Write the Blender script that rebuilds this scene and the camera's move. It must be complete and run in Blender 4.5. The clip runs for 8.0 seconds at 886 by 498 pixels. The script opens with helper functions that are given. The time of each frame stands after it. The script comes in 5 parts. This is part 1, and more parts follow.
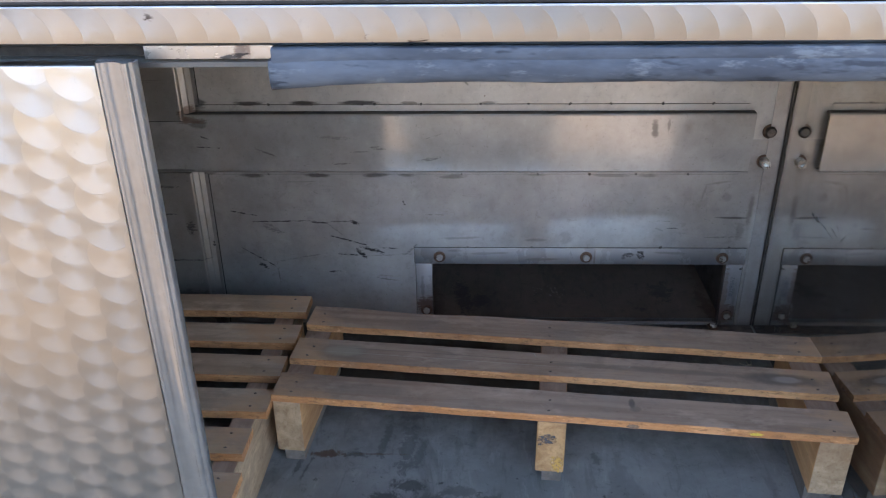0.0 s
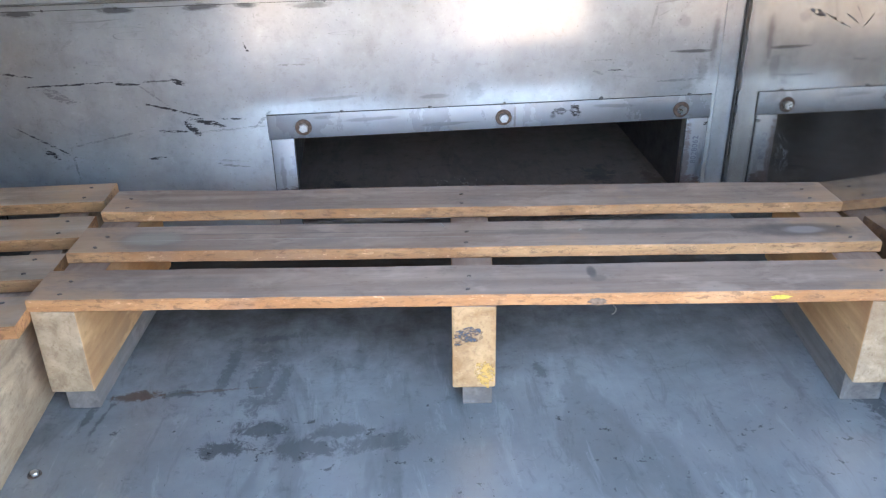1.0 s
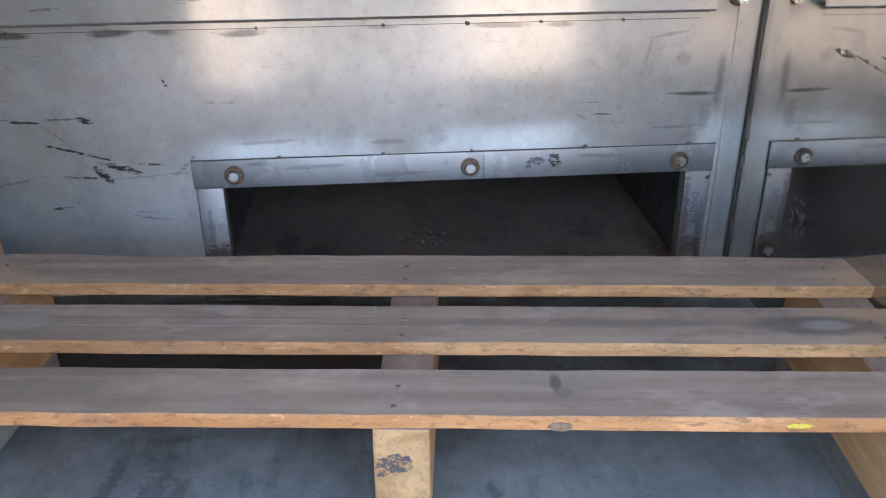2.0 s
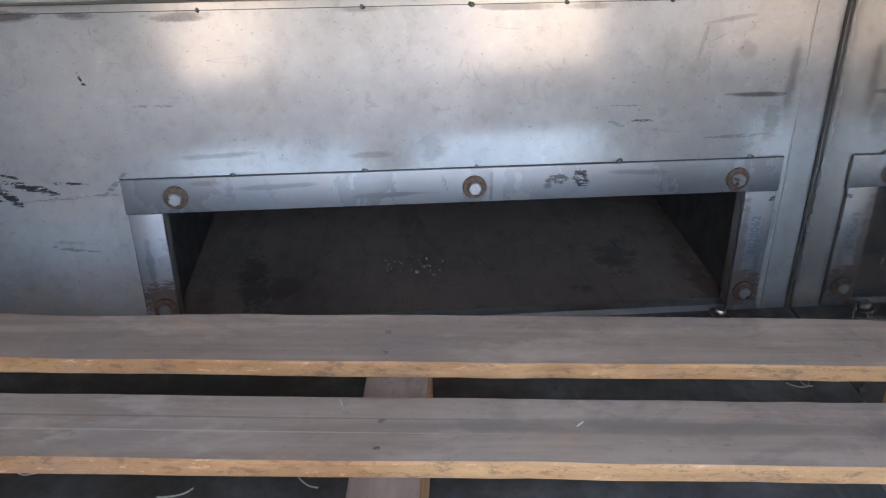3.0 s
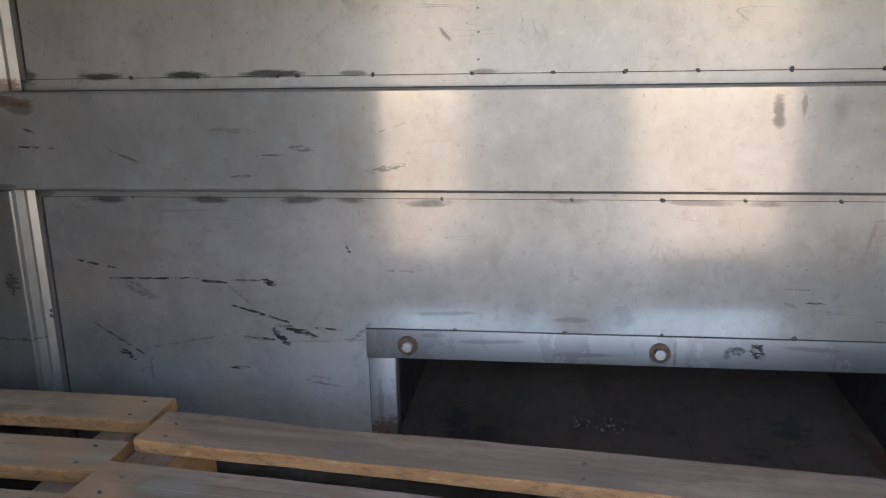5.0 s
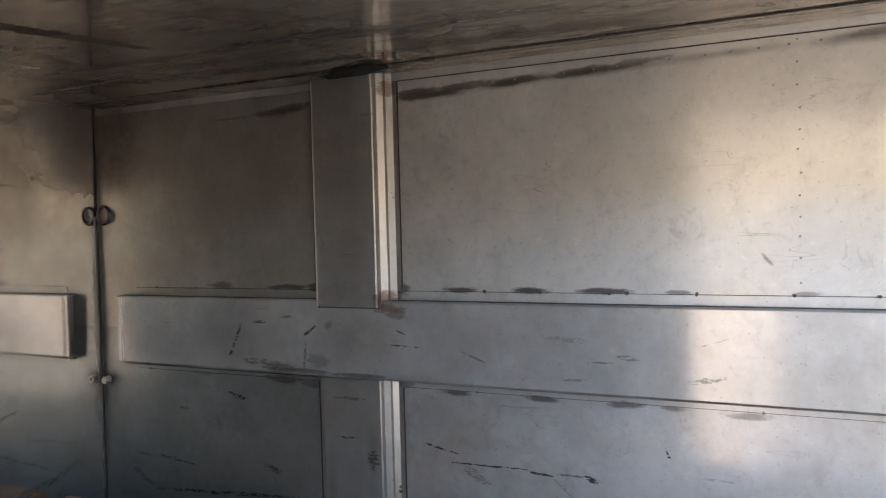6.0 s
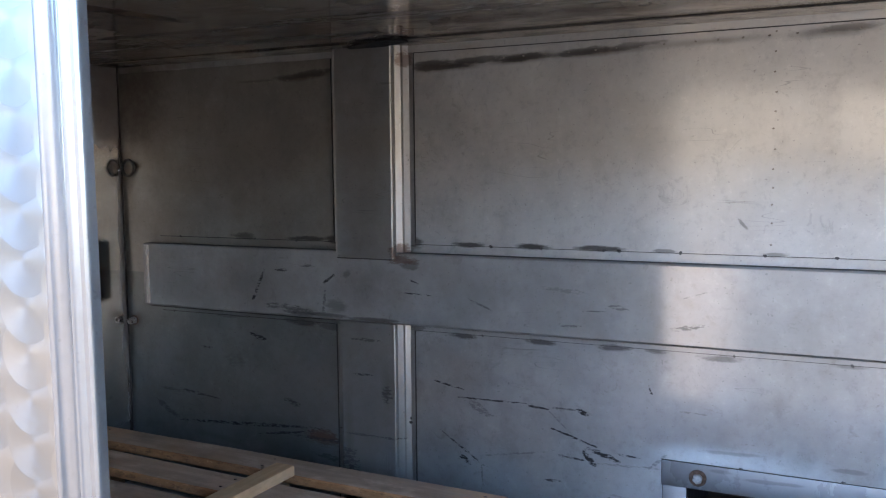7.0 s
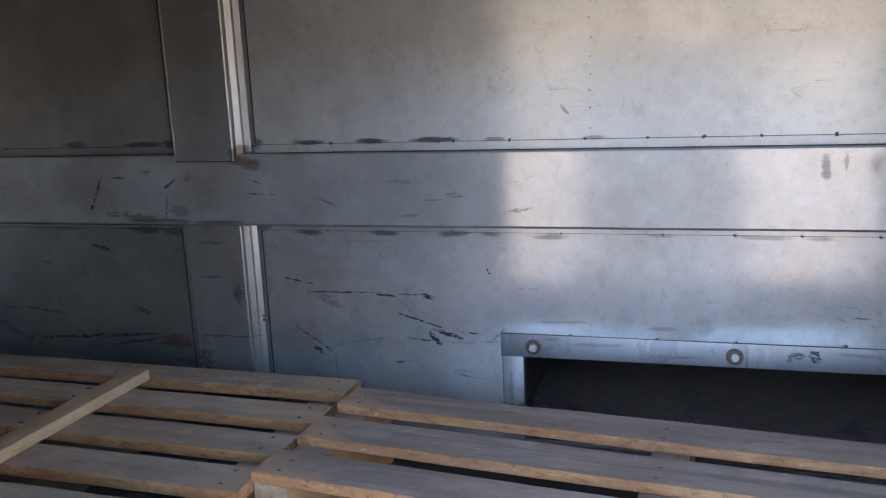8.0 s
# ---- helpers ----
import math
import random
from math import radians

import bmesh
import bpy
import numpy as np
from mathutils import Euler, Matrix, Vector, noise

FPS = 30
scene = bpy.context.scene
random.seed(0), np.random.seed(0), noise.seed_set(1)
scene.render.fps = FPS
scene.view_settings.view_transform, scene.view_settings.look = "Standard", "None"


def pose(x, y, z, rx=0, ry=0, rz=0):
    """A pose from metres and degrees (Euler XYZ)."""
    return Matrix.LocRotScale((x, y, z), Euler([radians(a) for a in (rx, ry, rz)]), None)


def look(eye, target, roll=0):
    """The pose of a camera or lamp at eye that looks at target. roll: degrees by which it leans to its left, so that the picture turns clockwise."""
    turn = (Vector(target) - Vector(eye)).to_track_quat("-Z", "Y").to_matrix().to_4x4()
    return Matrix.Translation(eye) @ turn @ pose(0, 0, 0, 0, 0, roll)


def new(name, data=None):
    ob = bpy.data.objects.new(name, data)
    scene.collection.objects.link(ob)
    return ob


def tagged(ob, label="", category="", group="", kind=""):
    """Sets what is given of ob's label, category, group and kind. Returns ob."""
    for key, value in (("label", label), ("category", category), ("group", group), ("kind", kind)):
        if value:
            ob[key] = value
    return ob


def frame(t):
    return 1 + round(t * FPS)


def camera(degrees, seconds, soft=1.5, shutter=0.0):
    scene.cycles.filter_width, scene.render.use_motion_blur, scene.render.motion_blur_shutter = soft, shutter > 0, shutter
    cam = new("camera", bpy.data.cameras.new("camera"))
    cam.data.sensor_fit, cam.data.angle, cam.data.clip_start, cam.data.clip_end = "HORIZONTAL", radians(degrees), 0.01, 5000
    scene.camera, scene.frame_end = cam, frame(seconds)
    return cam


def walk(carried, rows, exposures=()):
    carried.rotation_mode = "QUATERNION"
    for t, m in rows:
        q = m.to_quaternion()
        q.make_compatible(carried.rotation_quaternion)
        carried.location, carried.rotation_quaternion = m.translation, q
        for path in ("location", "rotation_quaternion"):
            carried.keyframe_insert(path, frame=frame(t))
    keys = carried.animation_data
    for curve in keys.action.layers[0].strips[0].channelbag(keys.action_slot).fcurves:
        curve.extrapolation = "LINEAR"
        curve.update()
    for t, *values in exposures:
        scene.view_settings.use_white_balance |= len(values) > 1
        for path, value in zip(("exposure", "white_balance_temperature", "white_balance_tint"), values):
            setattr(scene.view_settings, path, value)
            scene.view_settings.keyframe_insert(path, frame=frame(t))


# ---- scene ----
cam = camera(55.3, 8.0, soft=1.2)
PATH = [
    (0, (-0.147, -0.03, 1.326), (-0.211, 1.739, 0.395), -0.8),
    (0.2, (-0.147, 0.166, 1.194), (-0.13, 1.933, 0.256), -1.9),
    (0.5, (-0.088, 0.324, 0.979), (-0.002, 2.093, 0.048), -1.8),
    (1, (-0.101, 0.401, 0.781), (0.055, 2.167, -0.146), -1.2),
    (1.5, (-0.069, 0.483, 0.773), (0.086, 2.269, -0.113), -1.1),
    (2, (0.013, 0.659, 0.741), (0.157, 2.447, -0.144), -0.4),
    (2.2, (0.022, 0.758, 0.719), (0.165, 2.541, -0.176), -0.1),
    (3.3, (0.053, 0.973, 0.676), (0.181, 2.745, -0.243), -0.5),
    (3.5, (0.048, 0.957, 0.676), (0.19, 2.734, -0.23), -0.7),
    (4, (0.049, 0.935, 0.681), (0.194, 2.712, -0.225), -0.6),
    (4.5, (0.055, 0.922, 0.693), (0.193, 2.714, -0.183), -0.4),
    (4.7, (0.048, 0.883, 0.695), (0.149, 2.721, -0.087), 0.3),
    (4.9, (0.026, 0.801, 0.713), (-0.089, 2.699, 0.093), -0.3),
    (5, (0.007, 0.748, 0.729), (-0.258, 2.662, 0.214), -1.2),
    (5.2, (0.002, 0.687, 0.742), (-0.547, 2.584, 0.426), -1.7),
    (6.3, (0.002, 0.544, 0.787), (-0.926, 2.315, 0.739), -1.5),
    (6.5, (0.005, 0.502, 0.781), (-0.878, 2.294, 0.678), -1.2),
    (7, (-0.004, 0.383, 0.823), (-0.846, 2.187, 0.631), -0.5),
    (7.5, (-0.005, 0.325, 0.841), (-0.792, 2.146, 0.584), -0.2),
    (7.8, (0.033, 0.333, 0.821), (-0.629, 2.196, 0.519), -1.6),
    (8, (0.056, 0.341, 0.806), (-0.476, 2.223, 0.385), -2.4),
]
EXPOSURE = [(0.0, 3.25, 8200, 16), (0.3, 3.57, 8300, 15), (0.8, 4.52, 7850, 13), (1.3, 4.45, 7900, 13), (2.0, 4.07, 8100, 14), (4.0, 4.21, 8350, 14), (4.6, 4.07, 8450, 14), (5.0, 3.61, 8600, 13), (5.2, 3.61, 8300, 13), (6.5, 4.25, 7450, 13), (7.0, 3.60, 6700, 13), (7.6, 3.11, 6800, 13), (8.0, 3.58, 6750, 13)]
walk(cam, [(t, look(eye, target, roll)) for t, eye, target, roll in PATH], EXPOSURE)

# ---- world and sun ----
SUN_UP, SUN_TURN = 39.5, 12.0  # the sun stands behind the vehicle, so its open side is in the shade
world = bpy.data.worlds.new("sky")
scene.world = world
world.use_nodes = True
wn = world.node_tree.nodes
sky = wn.new("ShaderNodeTexSky")
sky.sky_type, sky.sun_disc = "NISHITA", False
sky.air_density, sky.dust_density, sky.ozone_density = 1.0, 0.05, 5.0
sky.sun_elevation, sky.sun_rotation = radians(SUN_UP), radians(SUN_TURN)
wn["Background"].inputs["Strength"].default_value = 0.175
world.node_tree.links.new(sky.outputs["Color"], wn["Background"].inputs["Color"])
sun = new("sun", bpy.data.lights.new("sun", "SUN"))
sun.data.energy, sun.data.angle, sun.data.color = 2.0, radians(0.5), (1.0, 0.93, 0.82)
a, e = radians(SUN_TURN), radians(SUN_UP)
toward_sun = Vector((math.sin(a) * math.cos(e), math.cos(a) * math.cos(e), math.sin(e)))
sun.matrix_world = look(toward_sun * 20, (0, 0, 0))

# ---- plan ----
LEFT, RIGHT, BACK, TOP = -1.690, 0.654, 2.030, 1.086


# ---- materials ----
class Mat:
    """A node material with short ways to add nodes."""

    def __init__(self, name):
        self.m = bpy.data.materials.new(name)
        self.m.use_nodes = True
        self.t = self.m.node_tree
        self.bsdf = self.t.nodes["Principled BSDF"]

    def node(self, kind, **values):
        n = self.t.nodes.new(kind)
        for key, value in values.items():
            setattr(n, key, value)
        return n

    def link(self, value, socket):
        if isinstance(value, bpy.types.NodeSocket):
            self.t.links.new(value, socket)
        else:
            socket.default_value = value

    def math(self, op, a, b=0.0, c=0.0, clamp=False):
        n = self.node("ShaderNodeMath", operation=op, use_clamp=clamp)
        for v, s in zip((a, b, c), n.inputs):
            self.link(v, s)
        return n.outputs[0]

    def vec(self, op, a, b=(0, 0, 0)):
        n = self.node("ShaderNodeVectorMath", operation=op)
        self.link(a, n.inputs[0])
        self.link(b, n.inputs[1])
        return n.outputs[1] if op in ("LENGTH", "DOT_PRODUCT", "DISTANCE") else n.outputs[0]

    def place(self, local=False):
        if local:
            return self.node("ShaderNodeTexCoord").outputs["Object"]
        return self.node("ShaderNodeNewGeometry").outputs["Position"]

    def split(self, v):
        n = self.node("ShaderNodeSeparateXYZ")
        self.link(v, n.inputs[0])
        return n.outputs

    def join(self, x, y, z):
        n = self.node("ShaderNodeCombineXYZ")
        for v, s in zip((x, y, z), n.inputs):
            self.link(v, s)
        return n.outputs[0]

    def noise(self, at, scale=1.0, detail=3.0, rough=0.55, stretch=(1, 1, 1), warp=0.0):
        n = self.node("ShaderNodeTexNoise")
        self.link(self.vec("MULTIPLY", at, stretch), n.inputs["Vector"])
        n.inputs["Scale"].default_value, n.inputs["Detail"].default_value = scale, detail
        n.inputs["Roughness"].default_value, n.inputs["Distortion"].default_value = rough, warp
        return n.outputs["Fac"]

    def ramp(self, v, lo, hi, to_lo=0.0, to_hi=1.0):
        n = self.node("ShaderNodeMapRange", interpolation_type="SMOOTHSTEP")
        for v1, s in zip((v, lo, hi, to_lo, to_hi), n.inputs):
            self.link(v1, s)
        return n.outputs[0]

    def mix(self, f, a, b):
        n = self.node("ShaderNodeMix", data_type="RGBA")
        self.link(f, n.inputs[0])
        for v, s in ((a, n.inputs[6]), (b, n.inputs[7])):
            self.link((*v, 1.0) if isinstance(v, tuple) and len(v) == 3 else v, s)
        return n.outputs[2]

    def bump(self, h, strength=0.3, distance=0.001, normal=None):
        n = self.node("ShaderNodeBump")
        n.inputs["Strength"].default_value, n.inputs["Distance"].default_value = strength, distance
        self.link(h, n.inputs["Height"])
        if normal:
            self.link(normal, n.inputs["Normal"])
        return n.outputs["Normal"]

    def blots(self, u, v, spots, ragged, soft=False, crisp=False):
        """How much of a surface spot covers: spots of (u, v, half width, half height, slant degrees, strength), with ragged edges."""
        total = 0.0
        for cu, cv, ru, rv, slant, strength in spots:
            rv = rv * 0.75 if crisp else rv
            du, dv = self.math("SUBTRACT", u, cu), self.math("SUBTRACT", v, cv)
            if slant:
                c, s = math.cos(radians(slant)), math.sin(radians(slant))
                du, dv = (self.math("ADD", self.math("MULTIPLY", du, c), self.math("MULTIPLY", dv, s)),
                          self.math("SUBTRACT", self.math("MULTIPLY", dv, c), self.math("MULTIPLY", du, s)))
            d = self.vec("LENGTH", self.join(self.math("DIVIDE", du, ru), self.math("DIVIDE", dv, rv), 0.0))
            f = self.ramp(self.math("ADD", d, ragged), 1.1 if crisp else 1.3, 0.1 if soft else 0.7 if crisp else 0.6, 0.0, strength)
            if not soft:
                f = self.math("MULTIPLY", f, self.ramp(d, 2.0, 1.3))
            total = self.math("MAXIMUM", total, f)
        return total

    def out(self, color=None, rough=None, metal=None, normal=None, **more):
        for key, value in (("Base Color", color), ("Roughness", rough), ("Metallic", metal), ("Normal", normal), *more.items()):
            if value is not None:
                if key == "Base Color" and isinstance(value, tuple):
                    value = (*value, 1.0)
                self.link(value, self.bsdf.inputs[key])
        return self.m


def steel(name, base=(0.65, 0.62, 0.58), rough=0.2, grain=(1, 1, 1), dark=(), rust=(), soot=(), haze=(), plane="xz", dirt=0.5, wave=0.0016, scratch=0.35, broad=0.87, smear=(0, 0, 1), aniso=0.55, brushed=1.0, flake=0.0, scuffs=(), bare=(0.92, 0.84), spread=0.46):
    """Stainless sheet: brushed grain, cloudy film, scratches, and the stains and darkened areas at their places."""
    k = Mat(name)
    p = k.place()
    x, y, z = k.split(p)
    u, v = {"xz": (x, z), "yz": (y, z), "xy": (x, y)}[plane]
    film = k.noise(p, 3.1, 4, 0.6)
    cloud = k.noise(p, 14.0, 5, 0.65, (1, 1, 0.6))
    speck = k.noise(p, 160.0, 2, 0.5)
    brush = k.noise(p, 9.0, 3, 0.7, grain)
    c = k.mix(k.ramp(film, 0.3, 0.72), tuple(b * 0.86 for b in base), base)
    c = k.mix(k.math("MULTIPLY", k.ramp(cloud, 0.5, 0.75), 0.35 * dirt), c, (0.3, 0.27, 0.235))
    c = k.mix(k.math("MULTIPLY", k.ramp(speck, 0.68, 0.75), 0.45 * dirt), c, (0.1, 0.085, 0.07))
    mottle = k.noise(p, 55.0, 5, 0.75)
    c = k.mix(k.math("MULTIPLY", k.ramp(mottle, 0.50, 0.72), 0.32 * dirt), c, (0.26, 0.235, 0.21))
    c = k.mix(k.math("MULTIPLY", k.ramp(mottle, 0.44, 0.28), 0.5 * dirt), c, tuple(min(1.0, b * 1.22) for b in base))
    pits = k.node("ShaderNodeTexVoronoi")
    k.link(p, pits.inputs["Vector"])
    pits.inputs["Scale"].default_value = 55.0
    size = k.ramp(k.noise(p, 8.0, 2), 0.52, 0.7, 0.02, 0.16)
    c = k.mix(k.math("MULTIPLY", k.ramp(pits.outputs["Distance"], size, k.math("MULTIPLY", size, 0.5)), 0.28 * dirt), c, (0.10, 0.085, 0.07))
    blotch = k.noise(p, 22.0, 5, 0.75, (1, 1, 1), 1.2)
    c = k.mix(k.math("MULTIPLY", k.ramp(blotch, 0.60, 0.68), 0.30 * dirt), c, (0.22, 0.19, 0.165))
    # fine dark scratches, in short runs
    run = k.noise(p, 2.0, 2, 0.5, (1, 1, 12) if plane != "xy" else (1, 12, 1), 0.15)
    where = k.noise(p, 6.0, 2, 0.5)
    line = k.math("MULTIPLY", k.ramp(k.math("ABSOLUTE", k.math("SUBTRACT", run, 0.5)), 0.0035, 0.0), k.ramp(where, 0.57, 0.64))
    c = k.mix(k.math("MULTIPLY", line, scratch), c, (0.07, 0.06, 0.055))
    r = k.math("ADD", k.ramp(cloud, 0.3, 0.8, rough * 0.85, rough * 1.3), k.ramp(brush, 0.2, 0.8, -0.02 * brushed, 0.03 * brushed))
    metal = k.ramp(film, 0.3, 0.75, *bare)
    along = {"xz": (0.45, 1, 1.5), "yz": (1, 0.45, 1.5), "xy": (0.45, 1.5, 1)}[plane]
    ragged = k.math("ADD", k.math("MULTIPLY", k.math("SUBTRACT", k.noise(p, 95.0, 4, 0.75, along), 0.5), 3.4), k.math("MULTIPLY", k.math("SUBTRACT", k.noise(p, 420.0, 3, 0.7, along), 0.5), 2.2))
    ragged = k.math("ADD", ragged, -0.35)
    soft = k.math("MULTIPLY", k.math("SUBTRACT", k.noise(p, 34.0, 5, 0.7, along), 0.5), 2.6)
    cloudy = k.math("ADD", k.math("MULTIPLY", k.math("SUBTRACT", k.noise(p, 9.0, 6, 0.7), 0.5), 1.4), 0.15)
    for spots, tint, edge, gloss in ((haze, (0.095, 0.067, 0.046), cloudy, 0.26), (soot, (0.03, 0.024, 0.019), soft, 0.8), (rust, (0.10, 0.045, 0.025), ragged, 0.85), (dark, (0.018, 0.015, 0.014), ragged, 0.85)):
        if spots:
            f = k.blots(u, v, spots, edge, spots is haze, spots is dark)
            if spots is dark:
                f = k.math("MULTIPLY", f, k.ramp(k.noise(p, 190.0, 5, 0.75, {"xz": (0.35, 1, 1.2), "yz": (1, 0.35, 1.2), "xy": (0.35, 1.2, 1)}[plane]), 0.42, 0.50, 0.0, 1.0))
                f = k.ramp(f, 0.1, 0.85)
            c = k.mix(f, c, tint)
            f4 = k.math("POWER", f, 3.0)
            r = k.math("ADD", r, k.math("MULTIPLY", f4, gloss - rough))
            metal = k.math("SUBTRACT", metal, k.math("MULTIPLY", k.math("MULTIPLY", f if spots is haze else f4, metal), 0.75 if spots is haze else 1.0))
    if flake:  # flaking dirt in runs, bare glints between
        run = k.noise(p, 26.0, 6, 0.78, {"xz": (0.4, 1, 1.6), "yz": (1, 0.4, 1.6), "xy": (0.4, 1.6, 1)}[plane], 0.6)
        area = k.ramp(k.noise(p, 3.5, 3, 0.6, (0.6, 1.4, 1)), 0.38, 0.6)
        c = k.mix(k.math("MULTIPLY", k.math("MULTIPLY", k.ramp(run, 0.47, 0.55), area), flake), c, (0.035, 0.028, 0.022))
        r = k.math("ADD", r, k.math("MULTIPLY", k.math("MULTIPLY", k.ramp(run, 0.47, 0.55), area), 0.3 * flake))
    if scuffs:  # pale dusty scribbles
        web = k.ramp(k.math("ABSOLUTE", k.math("SUBTRACT", k.noise(p, 22.0, 4, 0.7, (1, 1, 1), 1.5), 0.5)), 0.016, 0.004)
        f = k.math("MULTIPLY", k.blots(u, v, scuffs, cloudy, True), web)
        c = k.mix(k.math("MULTIPLY", f, 0.25), c, (0.5, 0.5, 0.5))
        r = k.math("ADD", r, k.math("MULTIPLY", f, 0.4))
        metal = k.math("SUBTRACT", metal, k.math("MULTIPLY", k.math("MULTIPLY", f, metal), 0.9))
    n = k.bump(k.noise(p, 2.6, 2, 0.4), 1.0, wave * 3.0)
    n = k.bump(cloud, 0.5, wave * 0.10, n)
    k.out(c, r, metal, n, Tangent=smear, Anisotropic=aniso)
    wide = k.node("ShaderNodeBsdfPrincipled")  # the worn film scatters part of the light broadly
    for value, key in ((c, "Base Color"), (spread, "Roughness"), (metal, "Metallic"), (n, "Normal")):
        k.link(value, wide.inputs[key])
    both = k.node("ShaderNodeMixShader")
    broad = k.math("ADD", broad, k.ramp(k.noise(p, 5.0, 5, 0.65), 0.3, 0.7, -0.10, 0.10), clamp=True)
    k.link(broad, both.inputs[0])
    k.t.links.new(k.bsdf.outputs[0], both.inputs[1])
    k.t.links.new(wide.outputs[0], both.inputs[2])
    k.t.links.new(both.outputs[0], k.t.nodes["Material Output"].inputs["Surface"])
    return k.m


def wood(name, base, deep, rough=0.8, knots=(), dirt=0.35, grain=1.0, bare=0.0, chips=0.0):
    """Sawn softwood along the piece's own x: streaked grain, darker streaks, dust and stains."""
    k = Mat(name)
    p = k.place(local=True)
    pick = k.node("ShaderNodeObjectInfo").outputs["Random"]
    q = k.vec("ADD", p, k.join(k.math("MULTIPLY", pick, 37.0), k.math("MULTIPLY", pick, 11.0), 0.0))
    x, y, z = k.split(p)
    wide = k.noise(q, 5.0, 4, 0.6, (0.35, 6, 6), 0.5)
    fine = k.noise(q, 40.0, 5, 0.8, (0.16, 3.2, 3.2), 0.9)
    blot = k.noise(q, 6.0, 5, 0.65)
    c = k.mix(k.ramp(wide, 0.3, 0.72), deep, base)
    c = k.mix(k.ramp(fine, 0.5, 0.72, 0.0, 0.17 * grain), c, tuple(d * 0.55 for d in deep))
    c = k.mix(k.math("MULTIPLY", k.ramp(blot, 0.48, 0.72), dirt), c, (0.235, 0.178, 0.145))
    smudge = k.noise(q, 17.0, 6, 0.75, (0.6, 1, 1), 0.6)
    c = k.mix(k.ramp(smudge, 0.50, 0.66, 0.0, 0.55 * dirt), c, tuple(d * 0.5 for d in deep))
    c = k.mix(k.ramp(smudge, 0.44, 0.32, 0.0, 0.4 * dirt), c, tuple(min(1.0, 1.25 * b) for b in base))
    c = k.mix(k.ramp(k.noise(q, 13.0, 4, 0.7, (0.5, 1, 1)), 0.52, 0.66, 0.0, 0.5), c, tuple(min(1.0, 0.02 + 1.22 * b) for b in base))
    grit = k.noise(q, 110.0, 4, 0.7, (0.5, 1, 1))
    c = k.mix(k.ramp(grit, 0.60, 0.72, 0.0, 0.4), c, tuple(d * 0.45 for d in deep))
    c = k.mix(k.ramp(k.noise(q, 2.6, 5, 0.65, (0.7, 1.5, 1)), 0.47, 0.66, 0.0, 0.55), c, (deep[0] * 0.80, deep[1] * 0.68, deep[2] * 0.58))
    if chips:  # torn fibres and dark chips along a sawn edge
        torn = k.noise(q, 120.0, 5, 0.8, (0.35, 1, 1), 0.5)
        c = k.mix(k.ramp(torn, 0.52, 0.62, 0.0, chips), c, (0.14, 0.062, 0.03))
        c = k.mix(k.ramp(torn, 0.42, 0.32, 0.0, chips), c, tuple(min(1.0, 0.06 + 1.25 * b) for b in base))
    tone = k.ramp(pick, 0.0, 1.0, 0.9, 1.1)
    c2 = k.node("ShaderNodeHueSaturation")
    k.link(c, c2.inputs["Color"])
    k.link(tone, c2.inputs["Value"])
    c = c2.outputs[0]
    if bare:  # trodden ends, where the film is rubbed off
        worn = k.math("ADD", k.ramp(k.math("ABSOLUTE", x), bare - 0.16, bare, 0.0, 0.24), k.noise(q, 9.0, 5, 0.7, (0.6, 1, 1)))
        c = k.mix(k.ramp(worn, 0.58, 0.78, 0.0, 0.65), c, (0.56, 0.30, 0.155))
    if knots:
        ragged = k.math("MULTIPLY", k.math("SUBTRACT", k.noise(p, 30.0, 3, 0.6), 0.5), 0.7)
        for cu, cv, ru, rv, tint, strength in knots:
            c = k.mix(k.blots(x, y, ((cu, cv, ru, rv, 0, strength),), ragged), c, tint)
    n = k.bump(fine, 0.5, 0.0007)
    n = k.bump(wide, 0.5, 0.0012, n)
    return k.out(c, k.ramp(blot, 0.3, 0.7, rough - 0.12, rough + 0.1), 0.0, n)


def plain(name, color, rough=0.6, metal=0.0, vary=0.25, scale=60.0, height=0.0004):
    """A small surface with a little mottling."""
    k = Mat(name)
    p = k.place()
    f = k.noise(p, scale, 4, 0.65)
    c = k.mix(k.ramp(f, 0.3, 0.75), tuple(v * (1 - vary) for v in color), tuple(min(1.0, v * (1 + vary)) for v in color))
    return k.out(c, k.ramp(k.noise(p, scale * 0.4, 3), 0.3, 0.7, rough * 0.85, min(1.0, rough * 1.15)), metal, k.bump(f, 0.4, height))


